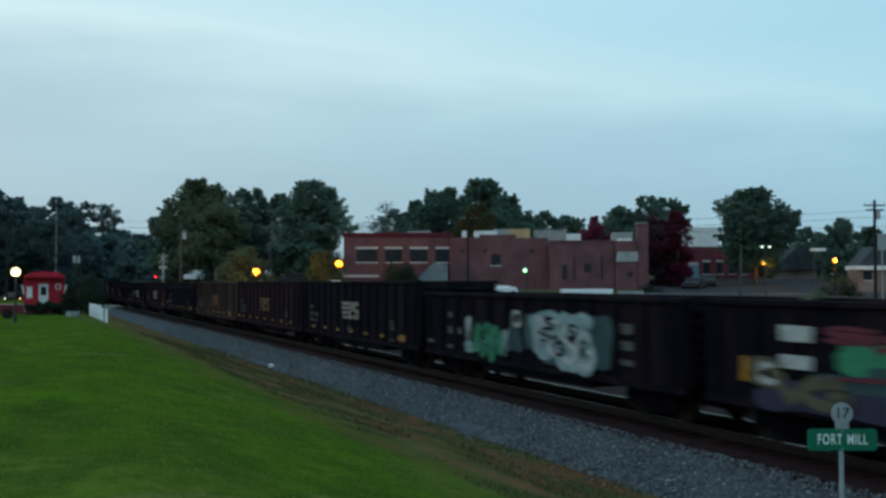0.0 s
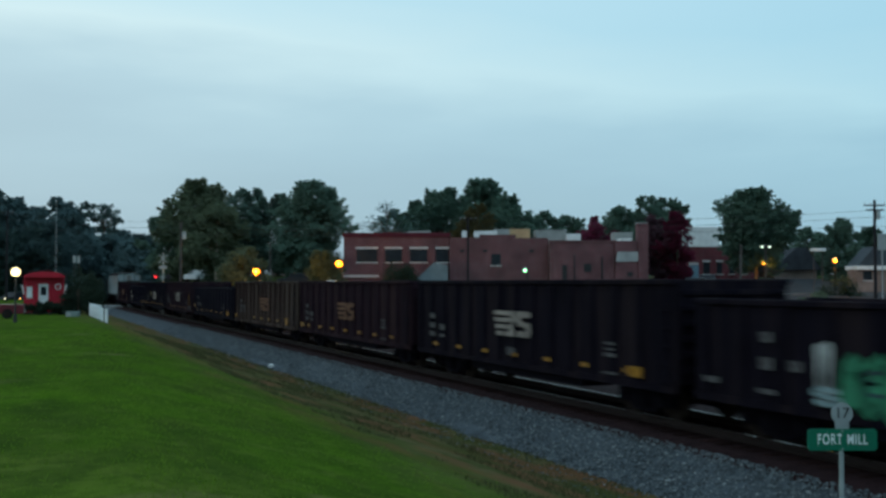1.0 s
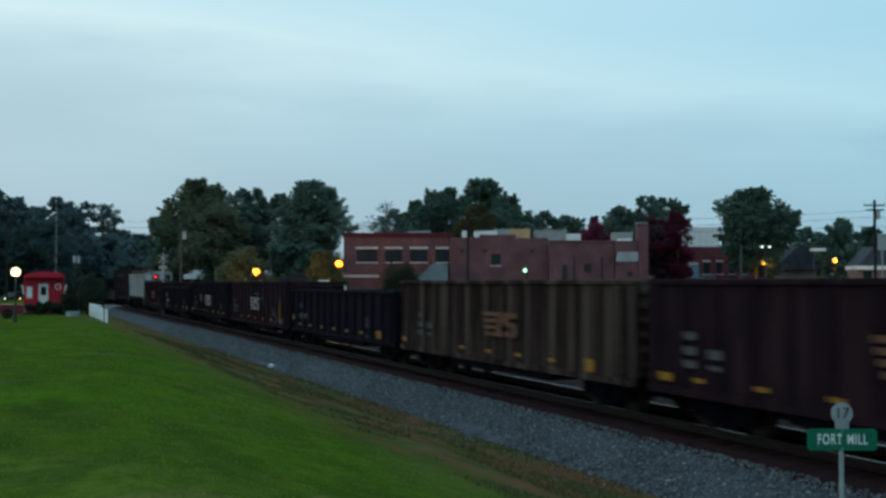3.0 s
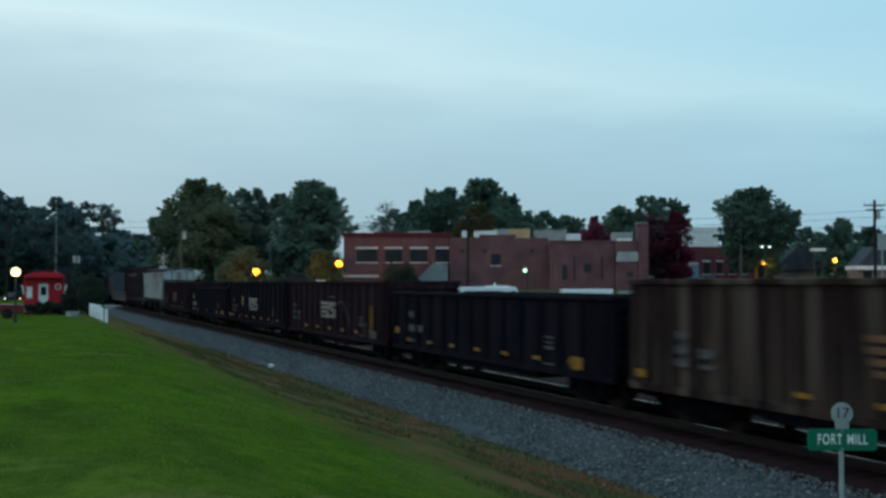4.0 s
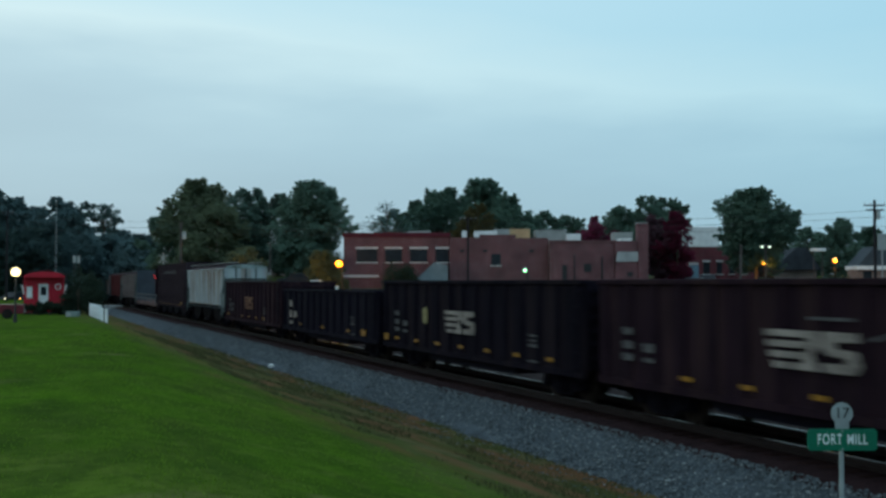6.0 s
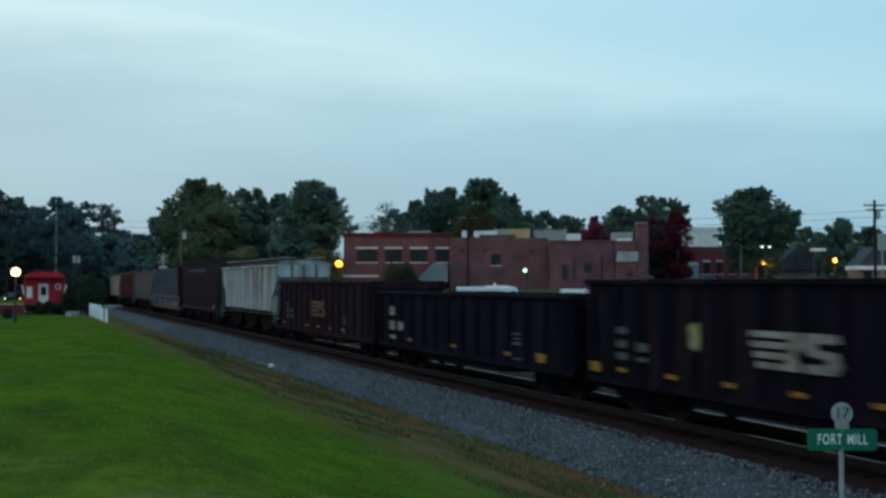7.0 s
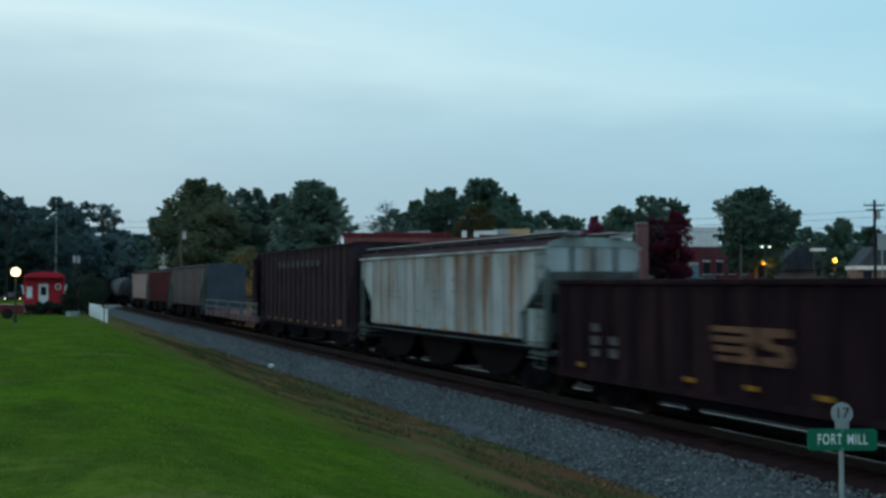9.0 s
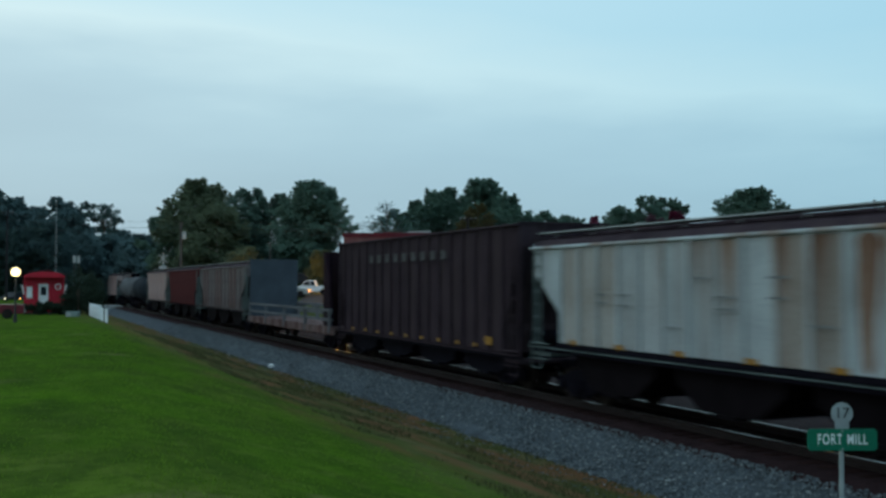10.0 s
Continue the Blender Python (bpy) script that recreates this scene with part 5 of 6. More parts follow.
def build_trees():
    g = "green1"
    # the wood behind the crossing; green2 carries its distance haze
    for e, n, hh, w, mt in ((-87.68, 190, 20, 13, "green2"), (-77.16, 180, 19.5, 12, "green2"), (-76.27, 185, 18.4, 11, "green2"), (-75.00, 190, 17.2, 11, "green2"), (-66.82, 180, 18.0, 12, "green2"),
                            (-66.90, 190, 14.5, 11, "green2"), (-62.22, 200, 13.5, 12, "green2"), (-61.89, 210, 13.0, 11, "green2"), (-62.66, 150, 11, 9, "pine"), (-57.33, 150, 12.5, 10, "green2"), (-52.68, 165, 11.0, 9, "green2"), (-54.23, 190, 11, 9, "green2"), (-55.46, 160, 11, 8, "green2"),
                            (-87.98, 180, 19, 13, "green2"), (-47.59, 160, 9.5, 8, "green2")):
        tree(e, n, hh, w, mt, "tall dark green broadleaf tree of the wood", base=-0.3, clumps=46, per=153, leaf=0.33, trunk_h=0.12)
    pine = thing("tree", "thin dark pine with gaps in its crown", "tree", town(-57.79, 175, -0.3), "trees of the town")
    b = BM(); limb_tube(b, [(0.2, 0, -0.3), (0.1, 0, 6), (0.2, 0, 12), (0.5, 0, 16.2)], [0.34, 0.28, 0.18, 0.05], 9)
    part("trunk", b, "bark", pine)
    tufts = ((-2.5, 0.2, 16.4, 1.15), (-2.2, -0.3, 15.0, 0.85), (-1.3, 0.3, 14.1, 0.7), (0.3, 0.0, 16.2, 1.3), (1.3, 0.4, 15.0, 1.4), (0.1, -0.5, 14.6, 1.1), (2.4, 0.0, 14.0, 0.95), (0.9, 0.3, 13.3, 1.25), (-0.4, 0.2, 12.4, 0.9), (1.8, -0.3, 12.2, 0.9))
    rnd = random.Random(5)
    cl = []
    for x, y, z, r in tufts:
        b = BM(); limb_tube(b, [(0.25, 0, z - 1.6), (x * 0.6, y * 0.6, z - 0.7), (x, y, z)], [0.09, 0.06, 0.03], 5)
        part("limb", b, "bark", pine)
        cl.append((x, y, z, r, r * 0.62, 1.0))
        for _ in range(7):
            a = rnd.uniform(0, 6.283)
            cl.append((x + math.cos(a) * r, y + math.sin(a) * r, z + rnd.uniform(-0.4, 0.6) * r, r * 0.3, r * 0.24, 0.12))
    part("crown", crown_mesh(cl, 150, 0.22, rnd), "pine", pine)
    # street trees
    tree(-31.89, 135, 16.6, 10.8, "green3", "broad olive green street tree", base=-0.2, clumps=60, per=187, leaf=0.23, trunk_h=0.26)
    tree(-37.05, 140, 12.9, 7.4, "green1", "green street tree beside the crossing", base=-0.2, clumps=34, per=187, leaf=0.23, trunk_h=0.28)
    tree(-27.27, 125, 13.4, 7.3, "green3", "street tree with a pale bare trunk", base=-0.2, bark="palebark", clumps=34, per=170, leaf=0.22, trunk_h=0.42)
    tree(-26.33, 140, 16.1, 8.4, "green4", "dark green conical tree", base=-0.2, clumps=46, per=110, leaf=0.22, shape="tall", trunk_h=0.3)
    tree(-22.67, 142, 15.4, 7.8, "green4", "dark green tree with a ragged crown", base=-0.2, clumps=40, per=110, leaf=0.22, trunk_h=0.34)
    tree(-16.24, 128, 15.8, 9.8, "green1", "large dark green street tree", base=-0.2, clumps=70, per=204, leaf=0.22, trunk_h=0.27)
    tree(-21.68, 112, 7.2, 6.2, "green3", "small tree lit by the street lamp", base=-0.2, clumps=26, per=170, leaf=0.17, trunk_h=0.2)
    tree(-13.21, 114, 6.8, 5.2, "green3", "small tree beside the brick hall", base=-0.2, clumps=26, per=170, leaf=0.17, trunk_h=0.25)
    # behind the hall
    tree(-8.93, 165, 16.4, 11.9, "green2", "nearly bare tree with open branches", base=-0.2, bark="bark", clumps=70, per=153, leaf=0.19, trunk_h=0.35, bare=True)
    tree(-8.28, 174, 15.6, 8.2, "green1", "airy green tree behind the brick hall", base=-0.2, clumps=34, per=80, leaf=0.24, trunk_h=0.3)
    tree(7.38, 190, 22.1, 14.6, "green1", "tall broad green tree", base=-0.2, clumps=60, per=187, leaf=0.33, trunk_h=0.2)
    tree(0.10, 190, 20.6, 12.3, "green1", "tall broad green tree", base=-0.2, clumps=50, per=187, leaf=0.33, trunk_h=0.2)
    tree(-4.45, 185, 18.0, 9.0, "green1", "tall green tree behind the hall", base=-0.2, clumps=36, per=170, leaf=0.33, trunk_h=0.2)
    tree(5.34, 160, 15.5, 7.4, "ochre", "olive green tree behind the hall", base=-0.2, clumps=30, per=170, leaf=0.23, trunk_h=0.2)
    for e, n, hh, w in ((14.32, 200, 18.2, 12.5), (20.29, 205, 17.2, 11.5), (25.37, 210, 16.8, 11.5), (34.01, 200, 18.0, 11.5), (40.02, 200, 20.0, 11.5), (44.95, 205, 20.0, 11.5), (77.70, 220, 15, 11.5), (90.33, 220, 15, 12.5), (95.92, 215, 16, 12.5), (10.43, 180, 16, 11.5), (-9.19, 200, 12, 9), (54.85, 220, 12, 9)):
        tree(e, n, hh, w, "green1", "distant green tree behind the roofs", base=-0.2, clumps=34, per=153, leaf=0.34, trunk_h=0.15)
    tree(19.63, 135, 11.9, 6.0, "redleaf", "small burgundy autumn maple", base=-0.2, clumps=28, per=187, leaf=0.17, trunk_h=0.35)
    tree(27.5, 121, 11.6, 5.0, "redleaf", "burgundy autumn maple with bright outer leaves", base=-0.2, clumps=40, per=150, leaf=0.17, trunk_h=0.24)
    tree(25.3, 123, 11.4, 5.6, "wine", "dark wine-brown tree beside the chimney", base=-0.2, clumps=40, per=150, leaf=0.18, trunk_h=0.12)
    tree(37.86, 125, 14.6, 10.0, "green1", "large green street tree with a ragged top", base=-0.2, clumps=64, per=190, leaf=0.21, trunk_h=0.40)
    tree(49.90, 130, 11.4, 4.6, "green1", "slim dark green tree beside the lamp", base=-0.2, clumps=46, per=95, leaf=0.20, shape="tall", trunk_h=0.25)
    # bushes
    bush(-27.21, 78, 2.8, 4.6, "hedge", "tall dark evergreen bush beside the caboose", base=0.0, seed=4)
    bush(-28.69, 80, 2.0, 3.5, "hedge", "dark evergreen bush beside the caboose", base=0.1, seed=5)
    bush(-28.87, 75, 4.4, 1.15, "hedge", "clipped dark hedge below the caboose", base=0.75, seed=6, depth=1.0, name="hedge")
    bush(-34.12, 100, 3.4, 4.4, "hedge", "dark evergreen bush behind the lawn", base=-0.3, seed=7)
    bush(-30.31, 90, 1.7, 2.2, "hedge", "low dark bush by the crossing", base=-0.1, seed=8)
    bush(-4.7, 115, 3.9, 6.4, "hedge", "dark ivy bush against the brick wall", base=-0.2, seed=9, thick=4.0)
    bush(-25.23, 112, 3.0, 4.6, "hedge", "round dark bush under the street trees", base=-0.2, seed=10)
    bush(31.04, 85, 3.0, 3.0, "green3", "olive roadside bush by the lot", base=-0.25, seed=11)
    bush(22.41, 112, 2.5, 4.2, "hedge", "dark bush beside the chimney wall", base=-0.25, seed=12)
    bush(-15.88, 110, 3.2, 3.6, "green3", "dusky roadside shrub by the street", base=-0.25, seed=13)
    bush(41.13, 107, 4.0, 5.0, "hedge", "dark shrub under the street lamp", base=-0.25, seed=14)


build_trees()


# ---- town ----
def wall_box(name, e0, e1, n0, n1, z1, mat, parent, z0=-0.3):
    b = BM(); box(b, e0, e1, n0, n1, z0, z1)
    return part(name, b, mat, parent)


def window(parent, e, n, z, w, h, lintel=True, name="window"):
    """A sash window let into the wall face at n: reveal frame, glass, sill and lintel."""
    fr = BM(); box(fr, e - w / 2 - 0.07, e + w / 2 + 0.07, n - 0.05, n + 0.02, z - 0.07, z + h + 0.07, 0.01)
    wi = part(name, fr, "blackmetal", parent)
    g = BM(); box(g, e - w / 2, e + w / 2, n - 0.056, n - 0.046, z, z + h)
    part("pane", g, "glass", wi)
    s = BM(); box(s, e - w / 2 - 0.15, e + w / 2 + 0.15, n - 0.14, n, z - 0.2, z - 0.08)
    part("sill", s, "trim", wi)
    if lintel:
        s = BM(); box(s, e - w / 2 - 0.15, e + w / 2 + 0.15, n - 0.10, n, z + h + 0.08, z + h + 0.3)
        part("lintel", s, "trim", wi)


def build_hall():
    N = 118
    hall = thing("brick_hall", "long red brick hall with flat roof, parapets and a square chimney", "building", TOWN.copy())
    # left wing
    wall_box("wall", -11.35, 0.71, N, N + 16, 8.394, "brick", hall)
    b = BM(); box(b, -11.48, 0.84, N - 0.12, N + 16.1, 8.394, 8.910, 0.03)
    part("coping", b, "coping", hall, "dark red metal coping")
    b = BM(); box(b, -11.48, -7.03, N - 0.1, N - 0.003, 3.813, 4.071)
    part("plinth_band", b, "trim", hall)
    for e0, e1 in ((-9.81, -7.55), (-6.52, -4.77), (-3.68, -1.87), (-0.71, 0.58)):
        window(hall, (e0 + e1) / 2, N, 5.619, e1 - e0, 1.35)
    for c in (-7.03, -4.32, -1.23):
        b = BM(); box(b, c - 0.28, c + 0.28, N - 0.22, N - 0.002, -0.3, 7.490)
        part("pilaster", b, "brick", hall)
    # lean-to canopy over the steps
    b = BM(); prism(b, [(-3.29, 3.426), (-1.03, 5.426), (0.52, 5.168), (0.52, 3.232)], "y", N - 3.0, N - 0.01)
    part("canopy", b, "roofgrey", hall, "sloping blue-grey metal canopy")
    b = BM(); prism(b, [(-3.55, 3.426), (-1.16, 5.619), (-0.97, 5.490), (-3.29, 3.297)], "y", N - 3.05, N - 0.01)
    part("canopy_edge", b, "brick", hall)
    # middle block
    wall_box("wall", 0.74, 11.94, N - 0.8, N + 15, 8.135, "brick", hall)
    for e0, e1, z in ((0.84, 4.13, 8.329), (4.13, 8.26, 8.652), (8.26, 11.87, 8.265)):
        b = BM(); box(b, e0, e1 - 0.01, N - 0.82, N - 0.4, 8.135 - 0.02, z)
        part("parapet", b, "brick", hall)
    window(hall, 6.00, N - 0.8, 5.232, 0.95, 1.15, False)
    for c in (2.19, 4.77, 10.06):
        b = BM(); box(b, c - 0.25, c + 0.25, N - 0.86, N - 0.802, 6.652, 6.845 + 0.1)
        part("wall_vent", b, "blackmetal", hall)
    # right block
    wall_box("wall", 11.97, 19.23, N - 2.2, N + 12, 7.748, "brick", hall)
    b = BM(); box(b, 11.87, 19.29, N - 2.3, N - 1.8, 7.748, 7.942)
    part("coping", b, "brick", hall)
    for c, z0, z1, w in ((13.61, 3.555, 5.168, 0.5), (16.19, 4.394, 5.297, 0.8), (17.81, 3.555, 6.135, 0.15), (14.71, 3.555, 6.329, 0.12)):
        b = BM(); box(b, c - w / 2, c + w / 2, N - 2.28, N - 2.202, z0, z1)
        part("vent_pipe" if w < 0.3 else "louvre", b, "blackmetal", hall)
    # tower block with chimney
    wall_box("wall", 19.26, 21.74, N - 2.6, N + 10, 7.877, "brick", hall)
    wall_box("chimney", 21.77, 22.90, N - 2.8, N - 1.2, 9.813, "brick", hall)
    b = BM(); box(b, 21.74, 22.94, N - 2.85, N - 1.15, 9.813, 9.910)
    part("chimney_cap", b, "concrete", hall)
    b = BM(); prism(b, [(19.29, 5.555), (21.81, 5.555), (21.81, 6.652), (19.48, 6.652)], "y", N - 2.72, N - 2.605)
    part("wall_panel", b, "concrete", hall, "pale metal panel on the brick wall")
    wall_box("wall", 21.77, 22.90, N - 1.19, N + 10, 7.619, "brick", hall)
    b = BM(); box(b, 20.58, 21.16, N - 2.66, N - 2.602, 3.877, 4.394)
    part("louvre", b, "blackmetal", hall)
    # plant and set-back storeys seen above the parapet
    for name, e0, e1, z0, z1, mt, d in (("roof_cabin", 3.86, 6.61, 8.883, 9.503, "white", 126),
                                        ("roof_cabin", 6.25, 8.19, 8.790, 9.762, "greycorr", 127),
                                        ("roof_cabin", 8.19, 10.78, 8.764, 9.883, "tan", 128),
                                        ("roof_cabin", 11.66, 15.57, 8.211, 9.846, "greycorr", 130),
                                        ("roof_cabin", 15.45, 17.21, 8.031, 9.301, "white", 129),
                                        ("roof_unit", -4.27, -1.52, 9.159, 9.503, "greycorr", 126),
                                        ("roof_unit", 2.31, 2.98, 8.658, 9.403, "white", 124),
                                        ("roof_unit", 20.61, 22.78, 7.844, 9.268, "greycorr", 124),
                                        ("roof_unit", 20.91, 22.16, 7.599, 8.393, "white", 121),
                                        ("roof_unit", 16.94, 18.39, 7.666, 7.864, "white", 121)):
        b = BM(); box(b, e0, e1, d, d + 3, z0 - 1.5, z1, 0.03)
        part(name, b, mt, hall)


def build_other_buildings():
    N = 135
    shop = thing("brick_shop", "low red brick shop with a blue door and white upper wall", "building", TOWN.copy())
    wall_box("wall", 29.97, 41.2, N, N + 10, 7.887, "brickred", shop)
    b = BM(); box(b, 29.97, 41.2, N - 0.08, N + 0.3, 7.887, 8.108)
    part("cornice", b, "white", shop)
    wall_box("upper_wall", 31.59, 36.31, N + 0.6, N + 9, 10.470, "white", shop, 5.0)
    b = BM(); box(b, 32.11, 33.36, N - 0.06, N - 0.002, 3.6, 5.451)
    door = part("door", b, "bluedoor", shop, "blue-grey painted door")
    b = BM(); box(b, 32.11, 33.36, N - 0.1, N - 0.003, 5.525, 5.820)
    part("lintel", b, "trim", shop)
    window(shop, 34.40, N, 4.418, 0.75, 1.4)
    window(shop, 36.1, N, 4.418, 0.6, 1.4)
    window(shop, 37.7, N, 4.418, 0.6, 1.4)
    window(shop, 39.4, N, 4.418, 0.6, 1.4)
    # gabled store
    g = thing("gabled_store", "store with a dark shingle roof behind the trees", "building", TOWN.copy())
    wall_box("wall", 43.62, 49.16, N + 1, N + 9, 4.861, "brickpale", g)
    b = BM(); prism(b, [(43.11, 4.861), (46.35, 7.813), (47.68, 7.813), (49.60, 4.861)], "y", N + 0.4, N + 9.5)
    part("roof", b, "shingle", g)
    N = 112
    p = thing("brick_depot", "low pale brick building with white eaves and a grey roof", "building", TOWN.copy())
    wall_box("wall", 44.82, 52.42, N, N + 2.6, 4.578, "brickpale", p)
    b = BM(); box(b, 44.70, 52.72, N - 0.5, N + 2.9, 4.578, 5.006, 0.03)
    part("eaves", b, "white", p)
    b = BM(); prism(b, [(44.76, 5.006), (46.60, 7.088), (51.81, 7.088), (53.03, 5.006)], "y", N - 0.4, N + 2.8)
    part("roof", b, "slate", p)
    window(p, 45.99, N, 3.537, 0.8, 0.9)
    far = thing("pale_house", "pale house far behind the street trees", "building", TOWN.copy())
    N = 150
    wall_box("wall", -24.93, -21.65, N, N + 8, 8.162, "brickpale", far)
    b = BM(); box(b, -25.10, -21.49, N - 0.3, N + 8.3, 8.162, 8.408)
    part("roof", b, "white", far)
    window(far, -22.64, N, 5.701, 1.0, 1.6)
    window(far, -23.70, N, 5.701, 1.0, 1.6)


build_hall()
build_other_buildings()


def paving(name, e0, e1, n0, n1, lift):
    """A paved sheet that follows the ground."""
    me = bpy.data.meshes.new(name)
    es, ns = [e0 + (e1 - e0) * i / 24 for i in range(25)], [n0 + (n1 - n0) * i / 8 for i in range(9)]
    vs = [(e, n, town_height(n) + lift - d) for d in (0.0, 0.3) for n in ns for e in es]
    fs = [(j * 25 + i, j * 25 + i + 1, j * 25 + i + 26, j * 25 + i + 25) for j in range(8) for i in range(24)]
    fs += [(i, i + 225, i + 226, i + 1) for i in range(24)] + [(200 + i, 201 + i, 426 + i, 425 + i) for i in range(24)]
    me.from_pydata(vs, [], fs)
    me.materials.append(M["asphalt"])
    ob = new(name, me)
    ob.matrix_world = TOWN
    return ob


def build_street():
    tagged(paving("road", -14.0, 75, 97, 108, 0.06), "worn grey asphalt street beyond the railway", "road", kind="structure")
    tagged(paving("parking_lot", 0, 48, 72, 95, 0.06), "grey asphalt parking lot beyond the railway", "parking lot", kind="structure")
    tagged(paving("forecourt", 22.5, 60, 108.6, 134.8, 0.06), "dark worn asphalt forecourt before the shops", "forecourt", kind="structure")
    for n0, n1 in ((95.0, 95.25), (108.2, 108.45)):
        b = BM(); box(b, -12.0, 70, n0, n1, town_height(n0) - 0.3, town_height(n0) + 0.17, 0.02)
        o = part("kerb", b, "kerbstone"); o.matrix_world = TOWN
        tagged(o, "grimy grey concrete kerb along the street", "kerb", kind="structure")
    b = BM(); prism(b, [(7.5, -0.95), (9.0, -0.12), (TRACK - 1.45, -0.02), (TRACK + 1.45, -0.02), (24.0, -0.12), (27.0, -0.6)], "y", 150, 158)
    o = part("level_crossing", b, "concrete")
    tagged(o, "pale worn road crossing over the rails", "level crossing", kind="structure")
    w = thing("low_wall", "low concrete retaining wall by the parking lot", "wall", TOWN.copy())
    b = BM(); box(b, 15.64, 17.86, 92, 92.3, 0.6, 2.420, 0.02)
    part("wall_body", b, "concrete", w)
    b = BM(); box(b, 15.54, 17.92, 91.95, 92.35, 2.420, 2.471, 0.02)
    part("cap", b, "concrete", w)


build_street()


def utility_pole(e, n, top, label, arms=((0.4, 1.1),), r=0.15, lean=0.0, can=True, base=-0.3, wood="pole"):
    p = thing("utility_pole", label, "utility pole", TOWN @ pose(e, n, base, 0, lean, 0), "utility poles")
    h = top - base
    b = BM(); tube(b, (0, 0, -0.3), (0, 0, h), r, r * 0.7, 10)
    part("pole", b, wood, p)
    for dz, half in arms:
        b = BM(); box(b, -half, half, -0.06, 0.06, h - dz - 0.06, h - dz + 0.06)
        arm = part("crossarm", b, wood, p)
        for x in (-half + 0.1, -half * 0.4, half * 0.4, half - 0.1):
            b = BM(); tube(b, (x, 0, h - dz + 0.06), (x, 0, h - dz + 0.24), 0.05, 0.035, 8)
            part("insulator", b, "steel", arm)
    if can:
        b = BM(); tube(b, (0.32, 0, h - 1.8), (0.32, 0, h - 1.0), 0.22, 0.22, 12)
        part("transformer", b, "steel", p)
    return p


def wire(p, q, sag, r=0.016):
    p, q = TOWN @ Vector(p), TOWN @ Vector(q)
    cu = bpy.data.curves.new("wire", "CURVE")
    cu.dimensions, cu.bevel_depth, cu.bevel_resolution = "3D", r, 1
    sp = cu.splines.new("POLY"); sp.points.add(14)
    for i in range(15):
        t = i / 14
        c = p.lerp(q, t); c.z -= sag * 4 * t * (1 - t)
        sp.points[i].co = (*c, 1)
    cu.materials.append(M["blackmetal"])
    tagged(new("wire", cu), "thin black overhead cable between poles", "cable", "overhead cables")


utility_pole(-28.41, 112, 9.722, "tall wooden utility pole with a grey can", arms=())
utility_pole(2.69, 112, 10.334, "dark wooden utility pole before the brick hall", arms=((0.3, 0.9),), can=False, wood="pitch")
utility_pole(40.15, 96, 10.889, "wooden utility pole with crossarms and fittings", arms=((0.5, 1.0), (0.95, 0.8)), r=0.17, wood="pitch")
utility_pole(29.82, 104, 6.981, "short leaning wooden pole", arms=(), r=0.16, lean=1.5, can=False)
utility_pole(-19.74, 118, 7.748, "slim pole beside the street trees", arms=(), r=0.1, can=False)
utility_pole(-54.87, 130, 12.476, "old wooden pole before the wood", arms=((0.5, 0.8),), can=False, wood="pitch")
for z0, z1, z2, z3 in ((11.907, 9.844, 10.334, 9.945), (11.196, 9.232, 9.722, 9.315), (10.414, 8.619, 9.232, 8.475)):
    a, b_, c_, d_ = (-54.87, 130, z0), (-28.41, 112, z1), (2.69, 112, z2), (40.15, 96, z3)
    wire(a, b_, 0.4); wire(b_, c_, 0.5); wire(c_, d_, 0.6)
    wire(d_, (d_[0] + 22, d_[1] + 2, d_[2]), 0.4)


